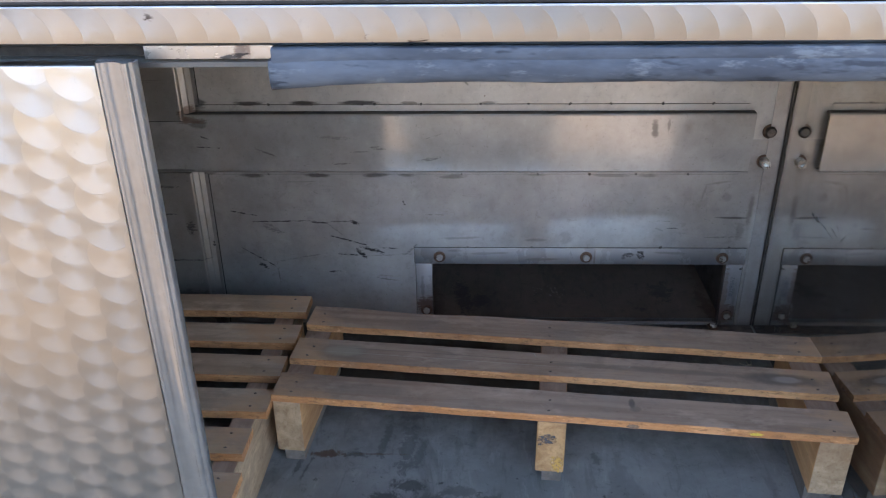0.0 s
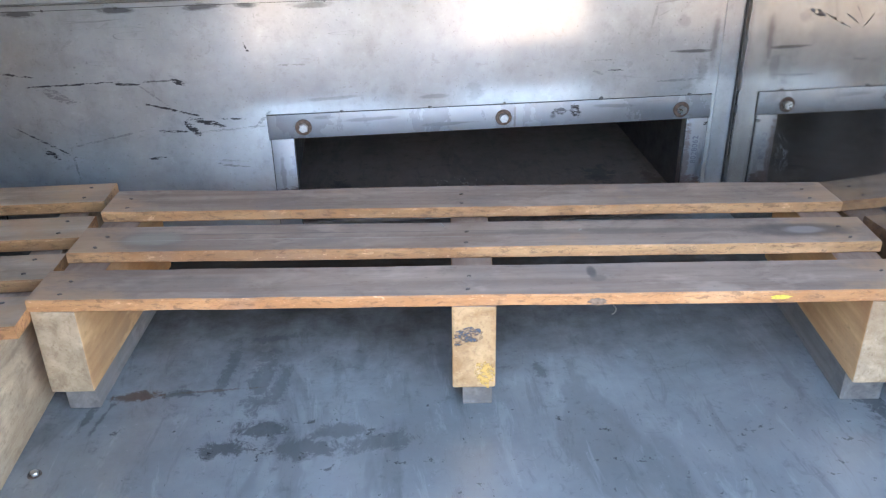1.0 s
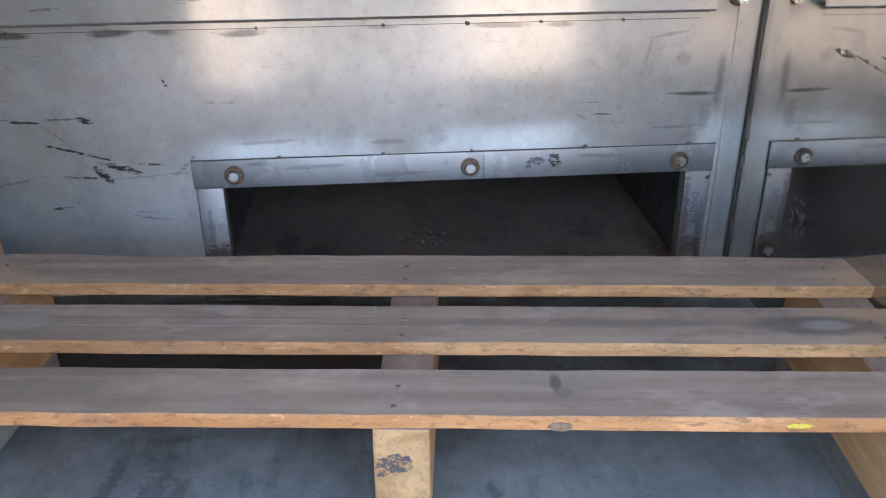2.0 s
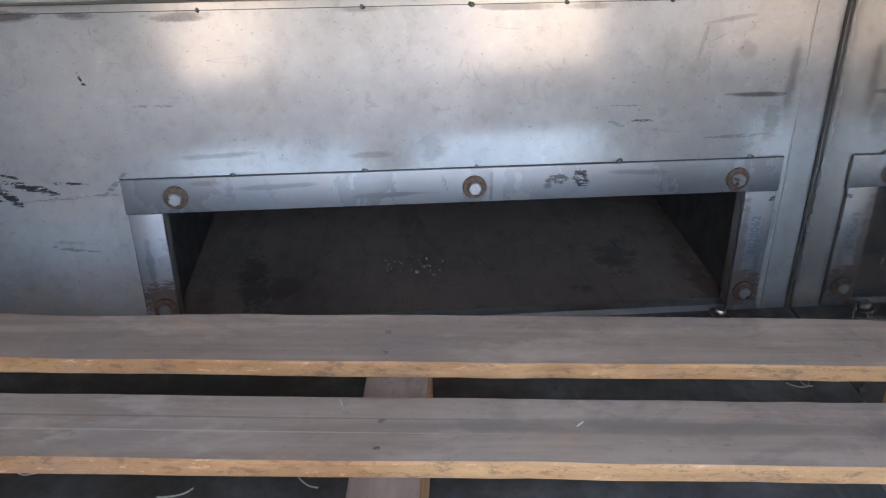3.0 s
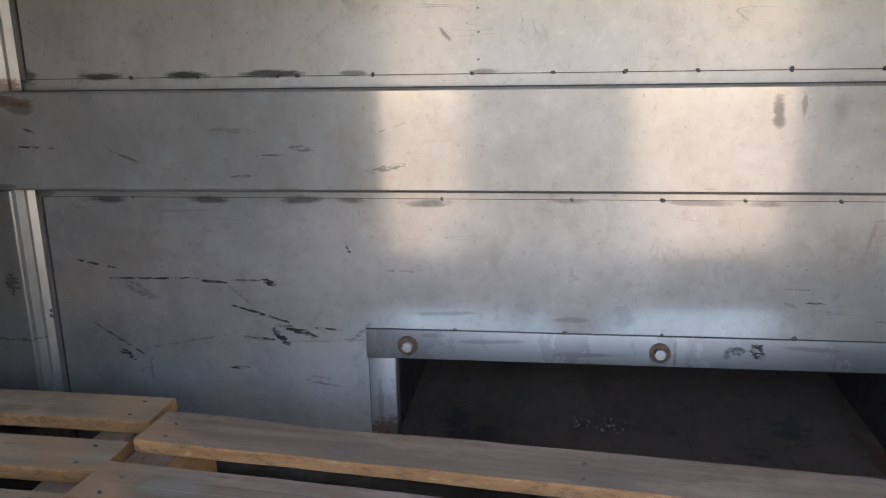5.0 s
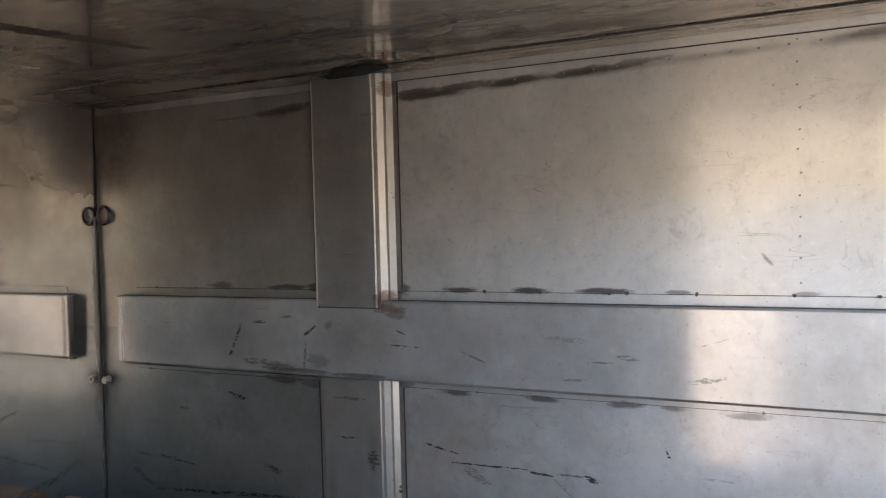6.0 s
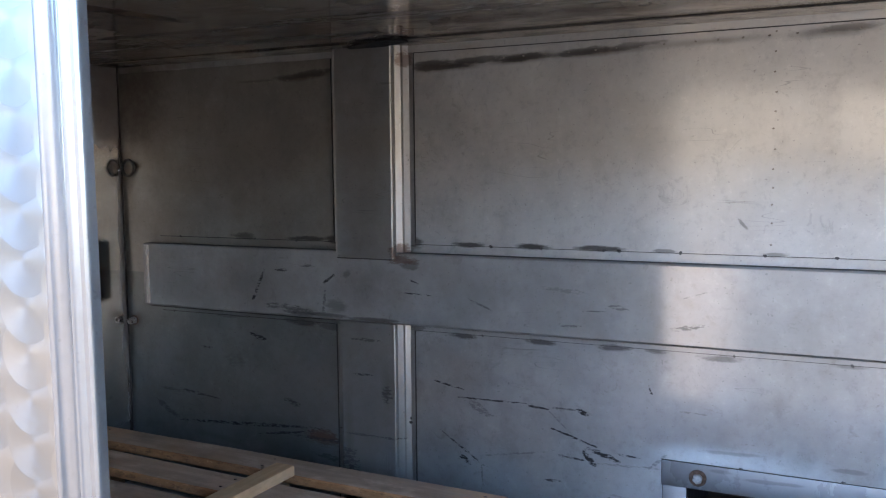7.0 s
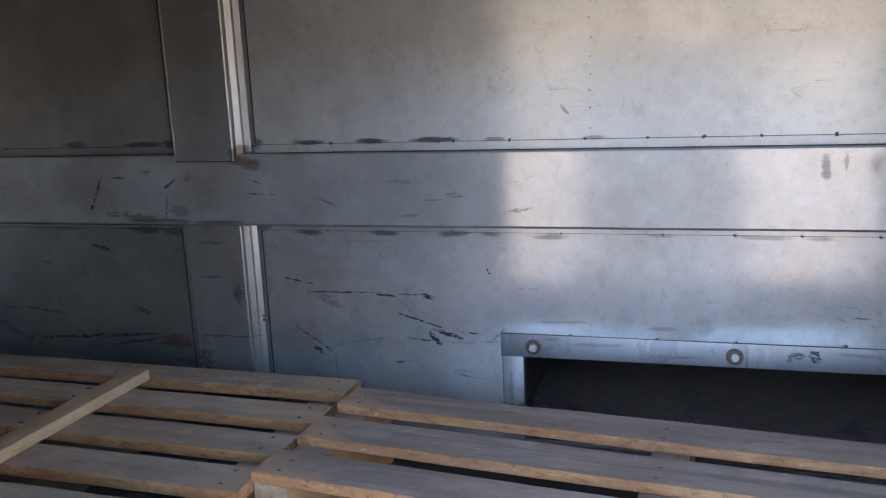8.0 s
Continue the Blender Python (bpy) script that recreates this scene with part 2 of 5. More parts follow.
def engine_turned(name, column, row, radius, stagger=0.5, order=(1, 0), scuff=0.0, dish=0.00035, aniso=0.6):
    """Sheet finished with columns of round swirls, each lapping over its neighbours: the grain runs round each swirl."""
    k = Mat(name)
    p = k.place()
    x, y, z = k.split(p)
    here = k.math("FLOOR", k.math("DIVIDE", x, column))
    u, v, number, covered = 0.0, 0.0, 0.0, 0.0
    for step in reversed(order):  # the last one drawn lies on top
        index = k.math("ADD", here, float(step))
        du = k.math("SUBTRACT", x, k.math("MULTIPLY", index, column))
        half = k.math("DIVIDE", k.math("SQRT", k.math("MAXIMUM", k.math("SUBTRACT", radius * radius, k.math("MULTIPLY", du, du)), 0.0)), row)
        zz = k.math("ADD", k.math("DIVIDE", z, row), k.math("MULTIPLY", index, stagger))
        top = k.math("FLOOR", k.math("ADD", zz, half))
        dz = k.math("SUBTRACT", zz, top)
        inside = k.math("MULTIPLY", k.math("LESS_THAN", dz, half), k.math("GREATER_THAN", half, 0.0))
        own = k.math("ADD", k.math("MULTIPLY", index, 7.31), k.math("MULTIPLY", top, 3.77))
        blend = lambda new_value, old: k.math("ADD", k.math("MULTIPLY", new_value, inside), k.math("MULTIPLY", old, k.math("SUBTRACT", 1.0, inside)))
        u, v, number, covered = blend(du, u), blend(k.math("MULTIPLY", dz, row), v), blend(own, number), k.math("MAXIMUM", covered, inside)
    d = k.vec("LENGTH", k.join(u, v, 0.0))
    tangent = k.vec("NORMALIZE", k.join(u, 0.0, v))
    own = k.node("ShaderNodeTexWhiteNoise", noise_dimensions="1D")
    k.link(number, own.inputs["W"])
    film = k.noise(p, 5.0, 4, 0.6)
    fine = k.noise(p, 70.0, 4, 0.7)
    c = k.mix(k.ramp(film, 0.3, 0.7), (0.41, 0.395, 0.375), (0.47, 0.455, 0.435))
    c = k.mix(k.ramp(own.outputs["Value"], 0.0, 1.0, 0.0, 0.3), c, (0.31, 0.295, 0.275))
    c = k.mix(k.ramp(fine, 0.6, 0.75, 0.0, 0.25), c, (0.28, 0.265, 0.245))
    rub = k.math("MULTIPLY", k.ramp(k.math("ABSOLUTE", k.math("SUBTRACT", k.noise(p, 30.0, 4, 0.7, (0.5, 1, 1.4), 0.8), 0.5)), 0.05, 0.02), k.ramp(k.noise(p, 17.0, 2), 0.66, 0.70, 0.0, scuff))
    c = k.mix(rub, c, (0.06, 0.05, 0.045))
    r = k.math("ADD", 0.30, k.ramp(own.outputs["Value"], 0.0, 1.0, 0.0, 0.07))
    # each swirl is ground into the sheet as a very flat saucer
    h = k.math("MULTIPLY", k.math("MULTIPLY", d, d), 1.0 / (radius * radius))
    n = k.bump(k.noise(p, 3.0, 2, 0.4), 1.0, 0.003)
    n = k.bump(k.math("MULTIPLY", h, covered), 1.0, dish, n)
    k.out(c, r, 1.0, n, Tangent=tangent)
    k.bsdf.inputs["Anisotropic"].default_value = aniso
    return k.m


# stains and darkened areas on the back wall: x, z, half length, half width, slant, strength
SCRAPES_MIDDLE = [
    (-0.764, 0.35, 0.031, 0.0023, -11, 0.77), (-0.66, 0.326, 0.058, 0.0021, 1, 0.85), (-0.69, 0.305, 0.0258, 0.0097, -26, 0.55), (-0.556, 0.322, 0.0195, 0.0025, -3, 0.88),
    (-0.505, 0.325, 0.023, 0.0029, 0, 0.66), (-0.461, 0.322, 0.0111, 0.0049, -30, 1.00), (-0.516, 0.302, 0.0289, 0.0018, -41, 0.55), (-0.481, 0.268, 0.0383, 0.0026, -16, 1.00),
    (-0.448, 0.229, 0.0151, 0.0071, -52, 1.00), (-0.416, 0.239, 0.0285, 0.0056, -16, 0.83), (-0.368, 0.244, 0.0185, 0.0021, -2, 0.77), (-0.483, 0.224, 0.0236, 0.0023, -4, 0.77),
    (-0.363, 0.223, 0.045, 0.0029, 3, 0.44), (-0.31, 0.239, 0.0196, 0.0032, 46, 0.44), (-0.726, 0.21, 0.0457, 0.0023, -33, 0.77), (-0.724, 0.188, 0.0131, 0.0056, -33, 0.88),
]
SCRAPES_LOW = [
    (-0.684, 0.165, 0.0241, 0.0023, -86, 0.55), (-0.617, 0.214, 0.0519, 0.0025, 11, 0.39), (-0.524, 0.17, 0.0125, 0.0029, 0, 0.77), (-0.327, 0.387, 0.0045, 0.0018, -70, 0.9), (-0.323, 0.377, 0.0025, 0.0022, 0, 0.9),
]
SCRAPES_LEFT_BAY = [
    (-1.297, 0.196, 0.1569, 0.0044, 4, 1.00), (-1.188, 0.188, 0.0601, 0.0037, 9, 0.77), (-1.106, 0.184, 0.053, 0.0046, 0, 0.66), (-1.27, 0.417, 0.018, 0.0060, -15, 1.00),
    (-1.43, 0.379, 0.0165, 0.0034, 0, 0.66), (-1.343, 0.353, 0.0241, 0.0165, -5, 0.28), (-1.177, 0.266, 0.0198, 0.0076, -17, 0.66), (-1.57, 0.207, 0.0343, 0.0081, -29, 0.55),
    (-1.462, 0.256, 0.0437, 0.0039, -6, 0.66), (-1.54, 0.258, 0.04, 0.0036, -2, 0.55), (-0.952, 0.245, 0.0316, 0.0025, 4, 0.66), (-0.962, 0.384, 0.046, 0.0030, 1, 0.44),
    (-0.942, 0.446, 0.0211, 0.0030, -6, 0.55), (-0.975, 0.181, 0.0556, 0.0071, 14, 0.55), (-1.076, 0.143, 0.0297, 0.0076, -6, 0.55),
]
SCRAPES_RIGHT = [
    (0.488, 0.416, 0.0131, 0.0012, -153, 0.3), (0.478, 0.397, 0.0141, 0.0012, -82, 0.3), (0.534, 0.28, 0.0365, 0.0025, 1, 0.55),
    (0.568, 0.305, 0.015, 0.004, -50, 0.25), (0.376, 0.328, 0.0165, 0.0016, -2, 0.66), (0.397, 0.306, 0.012, 0.0023, 0, 0.77), (0.364, 0.302, 0.0084, 0.0025, -22, 0.55),
    (0.073, 0.27, 0.012, 0.003, 20, 0.2), (0.005, 0.278, 0.012, 0.002, -16, 0.2), (-0.243, 0.346, 0.024, 0.0023, 0, 0.39),
    (-0.38, 0.147, 0.0268, 0.0032, -10, 0.44), (-0.386, 0.157, 0.0307, 0.0023, -6, 0.33),
]
RAIL_SCRAPES = [
    (-0.822, 0.55, 0.032, 0.0016, -3, 0.8), (-0.831, 0.577, 0.010, 0.0020, -20, 0.7), (-0.428, 0.538, 0.017, 0.0012, 2, 0.7), (-0.383, 0.548, 0.016, 0.0044, -6, 0.6),
    (-0.478, 0.505, 0.017, 0.0024, 3, 0.5), (-0.242, 0.579, 0.016, 0.0012, 18, 0.6), (-0.25, 0.518, 0.024, 0.0048, 10, 0.5), (-0.67, 0.534, 0.021, 0.0024, -21, 0.5), (-0.494, 0.576, 0.040, 0.0048, -4, 0.35),
]
RAIL_SCRAPES_LEFT = [
    (-1.241, 0.556, 0.022, 0.0045, -116, 1), (-1.255, 0.525, 0.010, 0.004, -125, 0.9), (-1.174, 0.588, 0.02, 0.003, 2, 0.7), (-1.047, 0.573, 0.018, 0.0035, 34, 0.8),
    (-1.061, 0.52, 0.022, 0.004, -97, 0.6), (-1.152, 0.498, 0.054, 0.009, -4, 0.6), (-1.106, 0.6, 0.018, 0.003, 4, 0.5),
]
CEILING_LINE_STAIN = [
    (-0.758, 1.036, 0.13, 0.015, 1, 0.97), (-0.604, 1.041, 0.10, 0.012, 3, 0.95), (-0.444, 1.045, 0.13, 0.010, 1, 0.85), (-0.22, 1.05, 0.15, 0.010, 1, 0.5),
    (-0.024, 1.053, 0.10, 0.012, 2, 0.6), (-1.12, 1.033, 0.12, 0.016, 4, 0.95), (-1.27, 1.029, 0.11, 0.008, 0, 0.7),
]
WELD_SOOT_UPPER = [
    (-0.712, 0.659, 0.038, 0.0055, 0, 0.9), (-0.569, 0.659, 0.034, 0.0065, 0, 0.95), (-0.425, 0.660, 0.050, 0.0055, 0, 0.9), (-0.30, 0.659, 0.022, 0.004, 0, 0.6),
    (-1.12, 0.661, 0.05, 0.006, 0, 0.8), (-1.30, 0.662, 0.035, 0.008, 0, 0.7), (-1.04, 0.66, 0.03, 0.010, 0, 0.8), (-0.84, 0.66, 0.02, 0.012, 0, 0.8), (-0.10, 0.659, 0.02, 0.004, 0, 0.5),
]
WELD_SOOT_LOWER = [
    (-0.728, 0.461, 0.025, 0.0056, 0, 0.9), (-0.549, 0.461, 0.030, 0.0063, 0, 0.9), (-0.398, 0.462, 0.032, 0.006, 0, 0.85), (-0.315, 0.462, 0.018, 0.005, 0, 0.8),
    (-0.190, 0.458, 0.034, 0.0063, 0, 0.5), (0.02, 0.463, 0.028, 0.0042, 0, 0.4), (0.22, 0.461, 0.046, 0.0049, 0, 0.4), (0.32, 0.460, 0.029, 0.0049, 0, 0.4),
    (-1.14, 0.463, 0.046, 0.0084, 0, 0.85), (-1.36, 0.463, 0.040, 0.0042, 0, 0.6), (-0.84, 0.470, 0.034, 0.0070, 0, 0.7), (-1.06, 0.458, 0.034, 0.0098, 0, 0.7),
]
BLOOM = [
    (-0.161, 0.714, 0.012, 0.003, -50, 0.5), (0.556, 0.338, 0.040, 0.0030, -1, 0.85), (0.578, 0.300, 0.012, 0.026, 0, 0.3), (0.596, 0.36, 0.006, 0.04, -3, 0.2), (0.468, 0.408, 0.003, 0.022, -12, 0.2), (0.505, 0.440, 0.030, 0.003, 8, 0.25), (0.53, 0.40, 0.012, 0.012, 0, 0.2), (0.115, 0.275, 0.016, 0.020, 0, 0.25), (0.03, 0.270, 0.030, 0.004, 2, 0.3), (-0.17, 0.276, 0.05, 0.004, 3, 0.3),
]
CORNER_HAZE_AND_SHADE = [
    # the first entry paints the upper left bay's dim light; the corner ones are soot
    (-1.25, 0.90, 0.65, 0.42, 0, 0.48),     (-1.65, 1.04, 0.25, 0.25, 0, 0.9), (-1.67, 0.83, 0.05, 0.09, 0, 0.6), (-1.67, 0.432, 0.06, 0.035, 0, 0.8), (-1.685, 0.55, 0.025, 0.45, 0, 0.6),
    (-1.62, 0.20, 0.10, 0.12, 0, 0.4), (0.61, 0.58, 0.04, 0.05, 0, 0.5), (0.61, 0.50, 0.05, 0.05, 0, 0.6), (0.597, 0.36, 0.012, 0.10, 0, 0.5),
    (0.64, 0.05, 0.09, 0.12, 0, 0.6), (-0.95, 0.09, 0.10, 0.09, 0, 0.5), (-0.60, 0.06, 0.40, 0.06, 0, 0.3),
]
WALL_RUST = [(-1.09, 0.189, 0.035, 0.014, -4, 0.95), (-0.868, 0.630, 0.022, 0.010, 0, 0.7), (-0.857, 1.05, 0.008, 0.012, 0, 0.7),
             (-0.240, 0.035, 0.03, 0.025, 0, 0.75), (0.56, 0.05, 0.012, 0.05, 0, 0.8), (-1.10, 0.115, 0.03, 0.006, 0, 0.5)]
# soot round the upright; the wide left entries paint in a dimmer reflection
RAIL_SOOT_AND_SHADE = [(-0.94, 0.56, 0.17, 0.14, 0, 0.6), (-0.70, 0.56, 0.22, 0.09, 0, 0.35), (-1.25, 0.55, 0.30, 0.12, 0, 0.5), (-1.12, 0.495, 0.12, 0.025, 0, 0.5), (-0.90, 0.625, 0.05, 0.012, 0, 0.7), (0.40, 0.605, 0.018, 0.03, 0, 0.5), (0.48, 0.53, 0.07, 0.03, 0, 0.25)]
POST_DARK = [(-0.95, 0.22, 0.07, 0.003, 0, 0.6), (-0.90, 0.32, 0.010, 0.02, 0, 0.6), (-1.0, 0.14, 0.02, 0.05, 0, 0.6), (-0.95, 0.07, 0.07, 0.03, 0, 0.5), (-0.95, 0.44, 0.03, 0.004, 0, 0.5), (-0.96, 0.36, 0.02, 0.003, 0, 0.7)]
POST_HAZE = [(-0.90, 0.33, 0.03, 0.09, 0, 0.5), (-1.0, 0.20, 0.03, 0.2, 0, 0.7), (-0.95, 0.08, 0.10, 0.09, 0, 0.7), (-0.95, 0.15, 0.11, 0.34, 0, 0.5), (-0.955, 0.85, 0.10, 0.5, 0, 0.4)]

CEILING_SOOT = [(-0.775, 1.035, 0.075, 0.006, 1, 0.75), (-1.12, 1.037, 0.07, 0.008, 4, 0.7), (-0.79, 1.043, 0.045, 0.008, 0, 0.8), (-0.69, 1.044, 0.055, 0.008, 1, 0.75),
                (-0.585, 1.043, 0.06, 0.007, 3, 0.75), (-0.47, 1.047, 0.06, 0.007, 3, 0.7), (-0.37, 1.052, 0.05, 0.006, 4, 0.5), (0.0, 1.058, 0.06, 0.006, 2, 0.4)]
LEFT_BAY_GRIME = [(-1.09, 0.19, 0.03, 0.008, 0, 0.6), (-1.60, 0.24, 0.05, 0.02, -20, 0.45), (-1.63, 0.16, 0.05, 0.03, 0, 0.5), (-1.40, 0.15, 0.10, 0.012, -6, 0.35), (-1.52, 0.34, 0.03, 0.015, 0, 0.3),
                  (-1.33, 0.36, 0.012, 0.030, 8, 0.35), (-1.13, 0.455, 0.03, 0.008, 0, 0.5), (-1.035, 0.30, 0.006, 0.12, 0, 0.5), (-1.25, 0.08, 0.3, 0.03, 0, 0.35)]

ALONG = (1.5, 1, 30)
# the back wall is drawn as four sheets, parted behind the rail and the upright
SHEET_SPLIT_X, SHEET_SPLIT_Z = -0.95, 0.56
ON_LEFT = lambda spots: [q for q in spots if q[0] < SHEET_SPLIT_X + 0.05 and q[1] < SHEET_SPLIT_Z]
ON_RIGHT = lambda spots: [q for q in spots if q[0] > SHEET_SPLIT_X - 0.05 and q[1] < SHEET_SPLIT_Z]
ON_TOP = lambda spots: [q for q in spots if q[1] > SHEET_SPLIT_Z - 0.06]
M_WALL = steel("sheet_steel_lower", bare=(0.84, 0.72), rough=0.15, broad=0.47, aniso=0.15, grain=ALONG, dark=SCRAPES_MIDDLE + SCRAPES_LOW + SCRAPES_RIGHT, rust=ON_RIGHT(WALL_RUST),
               soot=ON_RIGHT(WELD_SOOT_LOWER + BLOOM), haze=ON_RIGHT(CORNER_HAZE_AND_SHADE), dirt=0.7)
# both left sheets have a darker base that paints in the bay's dimmer reflection
M_WALL_LEFT = steel("sheet_steel_lower_left_dim", base=(0.40, 0.40, 0.37), rough=0.17, broad=0.62, aniso=0.15, grain=ALONG, dark=SCRAPES_LEFT_BAY, rust=ON_LEFT(WALL_RUST),
                    soot=ON_LEFT(WELD_SOOT_LOWER), haze=ON_LEFT(CORNER_HAZE_AND_SHADE) + LEFT_BAY_GRIME, dirt=0.9)
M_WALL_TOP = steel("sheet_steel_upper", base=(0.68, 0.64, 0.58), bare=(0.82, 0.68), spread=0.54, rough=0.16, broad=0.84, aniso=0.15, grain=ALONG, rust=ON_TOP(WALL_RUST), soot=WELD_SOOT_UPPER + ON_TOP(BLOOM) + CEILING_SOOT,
                   haze=ON_TOP(CORNER_HAZE_AND_SHADE) + CEILING_LINE_STAIN, dirt=0.7)
M_WALL_TOP_LEFT = steel("sheet_steel_upper_left_dim", base=(0.47, 0.435, 0.38), rough=0.18, broad=0.8, aniso=0.15, grain=ALONG, soot=WELD_SOOT_UPPER[4:8] + [q for q in CEILING_SOOT if q[0] < -1.0],
                        haze=[q for q in ON_TOP(CORNER_HAZE_AND_SHADE) if q[0] < -0.8] + [q for q in CEILING_LINE_STAIN if q[0] < -0.8], dirt=0.8)
# the first soot spot is a smooth film patch with its dark reflection painted in
M_RAIL = steel("sheet_steel_rail", bare=(0.86, 0.74), rust=[(-0.86, 0.622, 0.028, 0.007, 0, 0.85), (-0.875, 0.628, 0.012, 0.006, 0, 0.9)], broad=0.48, rough=0.10, aniso=0.1, grain=ALONG, dark=RAIL_SCRAPES + RAIL_SCRAPES_LEFT, haze=RAIL_SOOT_AND_SHADE, soot=[(0.316, 0.60, 0.009, 0.022, 4, 0.55), (0.35, 0.61, 0.004, 0.02, 0, 0.4), (-1.08, 0.489, 0.08, 0.005, 0, 0.8), (-1.03, 0.512, 0.03, 0.014, 0, 0.4), (-0.93, 0.487, 0.06, 0.004, 0, 0.8), (-1.0, 0.585, 0.010, 0.008, 30, 0.4), (-0.84, 0.612, 0.02, 0.010, 0, 0.5)], dirt=0.6)
M_POST = steel("sheet_steel_post", base=(0.42, 0.395, 0.36), rough=0.22, grain=(30, 1, 1.5), dark=POST_DARK, haze=POST_HAZE, dirt=0.7, rust=[(-0.866, 0.637, 0.014, 0.016, 0, 0.8), (-0.855, 1.055, 0.012, 0.012, 0, 0.7)], soot=[(-0.95, 0.08, 0.08, 0.04, 0, 0.5)])
M_STRIP = steel("galvanised_strip", brushed=0.2, aniso=0.1, broad=0.82, base=(0.405, 0.41, 0.415), rough=0.28, grain=ALONG, dirt=0.3, wave=0.001,
                dark=[(0.285, 0.229, 0.012, 0.008, 0, 0.6), (0.318, 0.228, 0.008, 0.015, 25, 0.8), (0.60, 0.186, 0.006, 0.005, 0, 0.8), (0.607, 0.131, 0.005, 0.01, 0, 0.8)],
                rust=[(-0.265, 0.061, 0.028, 0.022, 0, 0.85), (0.571, 0.043, 0.026, 0.022, 0, 0.85), (0.562, 0.081, 0.006, 0.08, 0, 0.7), (-0.231, 0.222, 0.012, 0.011, 0, 0.35), (0.172, 0.221, 0.012, 0.011, 0, 0.4), (0.54, 0.218, 0.012, 0.011, 0, 0.4), (0.194, 0.221, 0.002, 0.02, 0, 0.4)],
                soot=[(-0.10, 0.232, 0.05, 0.004, 2, 0.3), (0.06, 0.214, 0.06, 0.003, 1, 0.35), (0.273, 0.219, 0.008, 0.006, 0, 0.6), (0.40, 0.235, 0.04, 0.004, -2, 0.3), (-0.19, 0.240, 0.02, 0.004, 0, 0.3), (-0.28, 0.12, 0.005, 0.04, 0, 0.3), (0.59, 0.10, 0.005, 0.05, 0, 0.3)])
M_CORNER = steel("corner_steel_strip", base=(0.60, 0.58, 0.55), rough=0.2, broad=0.6, grain=(30, 1, 1.5), dirt=0.6, haze=[(0.63, 0.15, 0.03, 0.2, 0, 0.4)])
M_SIDE = steel("sheet_steel_end_wall", bare=(0.97, 0.93), rough=0.06, broad=0.12, aniso=0.3, grain=(1, 1.5, 30), plane="yz", dirt=0.5, wave=0.0005,
               haze=[(2.0, 1.06, 0.24, 0.24, 0, 0.75), (1.6, 0.12, 0.45, 0.13, 0, 0.35), (2.025, 0.5, 0.025, 0.6, 0, 0.5)],
               dark=[(1.9, 0.14, 0.1, 0.006, 12, 0.6), (1.72, 0.38, 0.06, 0.006, 14, 0.6), (1.8, 0.21, 0.12, 0.01, 10, 0.5), (1.84, 0.11, 0.02, 0.04, 0, 0.5), (1.7, 0.90, 0.10, 0.003, -3, 0.5)])
M_SIDE_CLEAN = steel("sheet_steel_right_wall", base=(0.60, 0.57, 0.53), rough=0.045, broad=0.07, aniso=0.3, grain=(1, 1.5, 30), plane="yz", dirt=0.4, wave=0.0005, bare=(0.98, 0.95),
                     haze=[(2.02, 0.5, 0.035, 0.7, 0, 0.5), (1.5, 0.02, 0.6, 0.06, 0, 0.4)],
                     dark=[(1.76, 0.466, 0.022, 0.006, 0, 0.7), (1.70, 0.468, 0.03, 0.0025, 4, 0.6), (1.645, 0.495, 0.014, 0.0015, 35, 0.5), (1.615, 0.485, 0.014, 0.0012, -50, 0.7), (1.66, 0.48, 0.014, 0.002, 10, 0.6)],
                     scuffs=[(1.80, 0.20, 0.05, 0.06, 0, 0.6), (1.85, 0.10, 0.05, 0.06, 0, 0.5)])
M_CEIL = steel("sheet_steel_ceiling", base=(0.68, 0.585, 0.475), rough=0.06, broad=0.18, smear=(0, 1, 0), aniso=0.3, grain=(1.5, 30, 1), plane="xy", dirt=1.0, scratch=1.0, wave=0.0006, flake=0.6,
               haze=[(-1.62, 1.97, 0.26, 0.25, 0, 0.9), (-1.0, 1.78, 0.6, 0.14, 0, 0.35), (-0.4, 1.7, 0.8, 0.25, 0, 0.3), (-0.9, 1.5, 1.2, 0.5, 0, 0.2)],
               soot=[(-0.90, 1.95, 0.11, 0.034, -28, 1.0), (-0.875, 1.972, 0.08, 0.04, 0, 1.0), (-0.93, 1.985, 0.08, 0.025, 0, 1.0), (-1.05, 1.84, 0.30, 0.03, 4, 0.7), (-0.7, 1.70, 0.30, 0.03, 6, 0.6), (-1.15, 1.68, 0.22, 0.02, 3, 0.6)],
               rust=[(-1.108, 1.44, 0.020, 0.13, -14, 0.85), (-1.5, 1.80, 0.15, 0.008, -6, 0.6)])


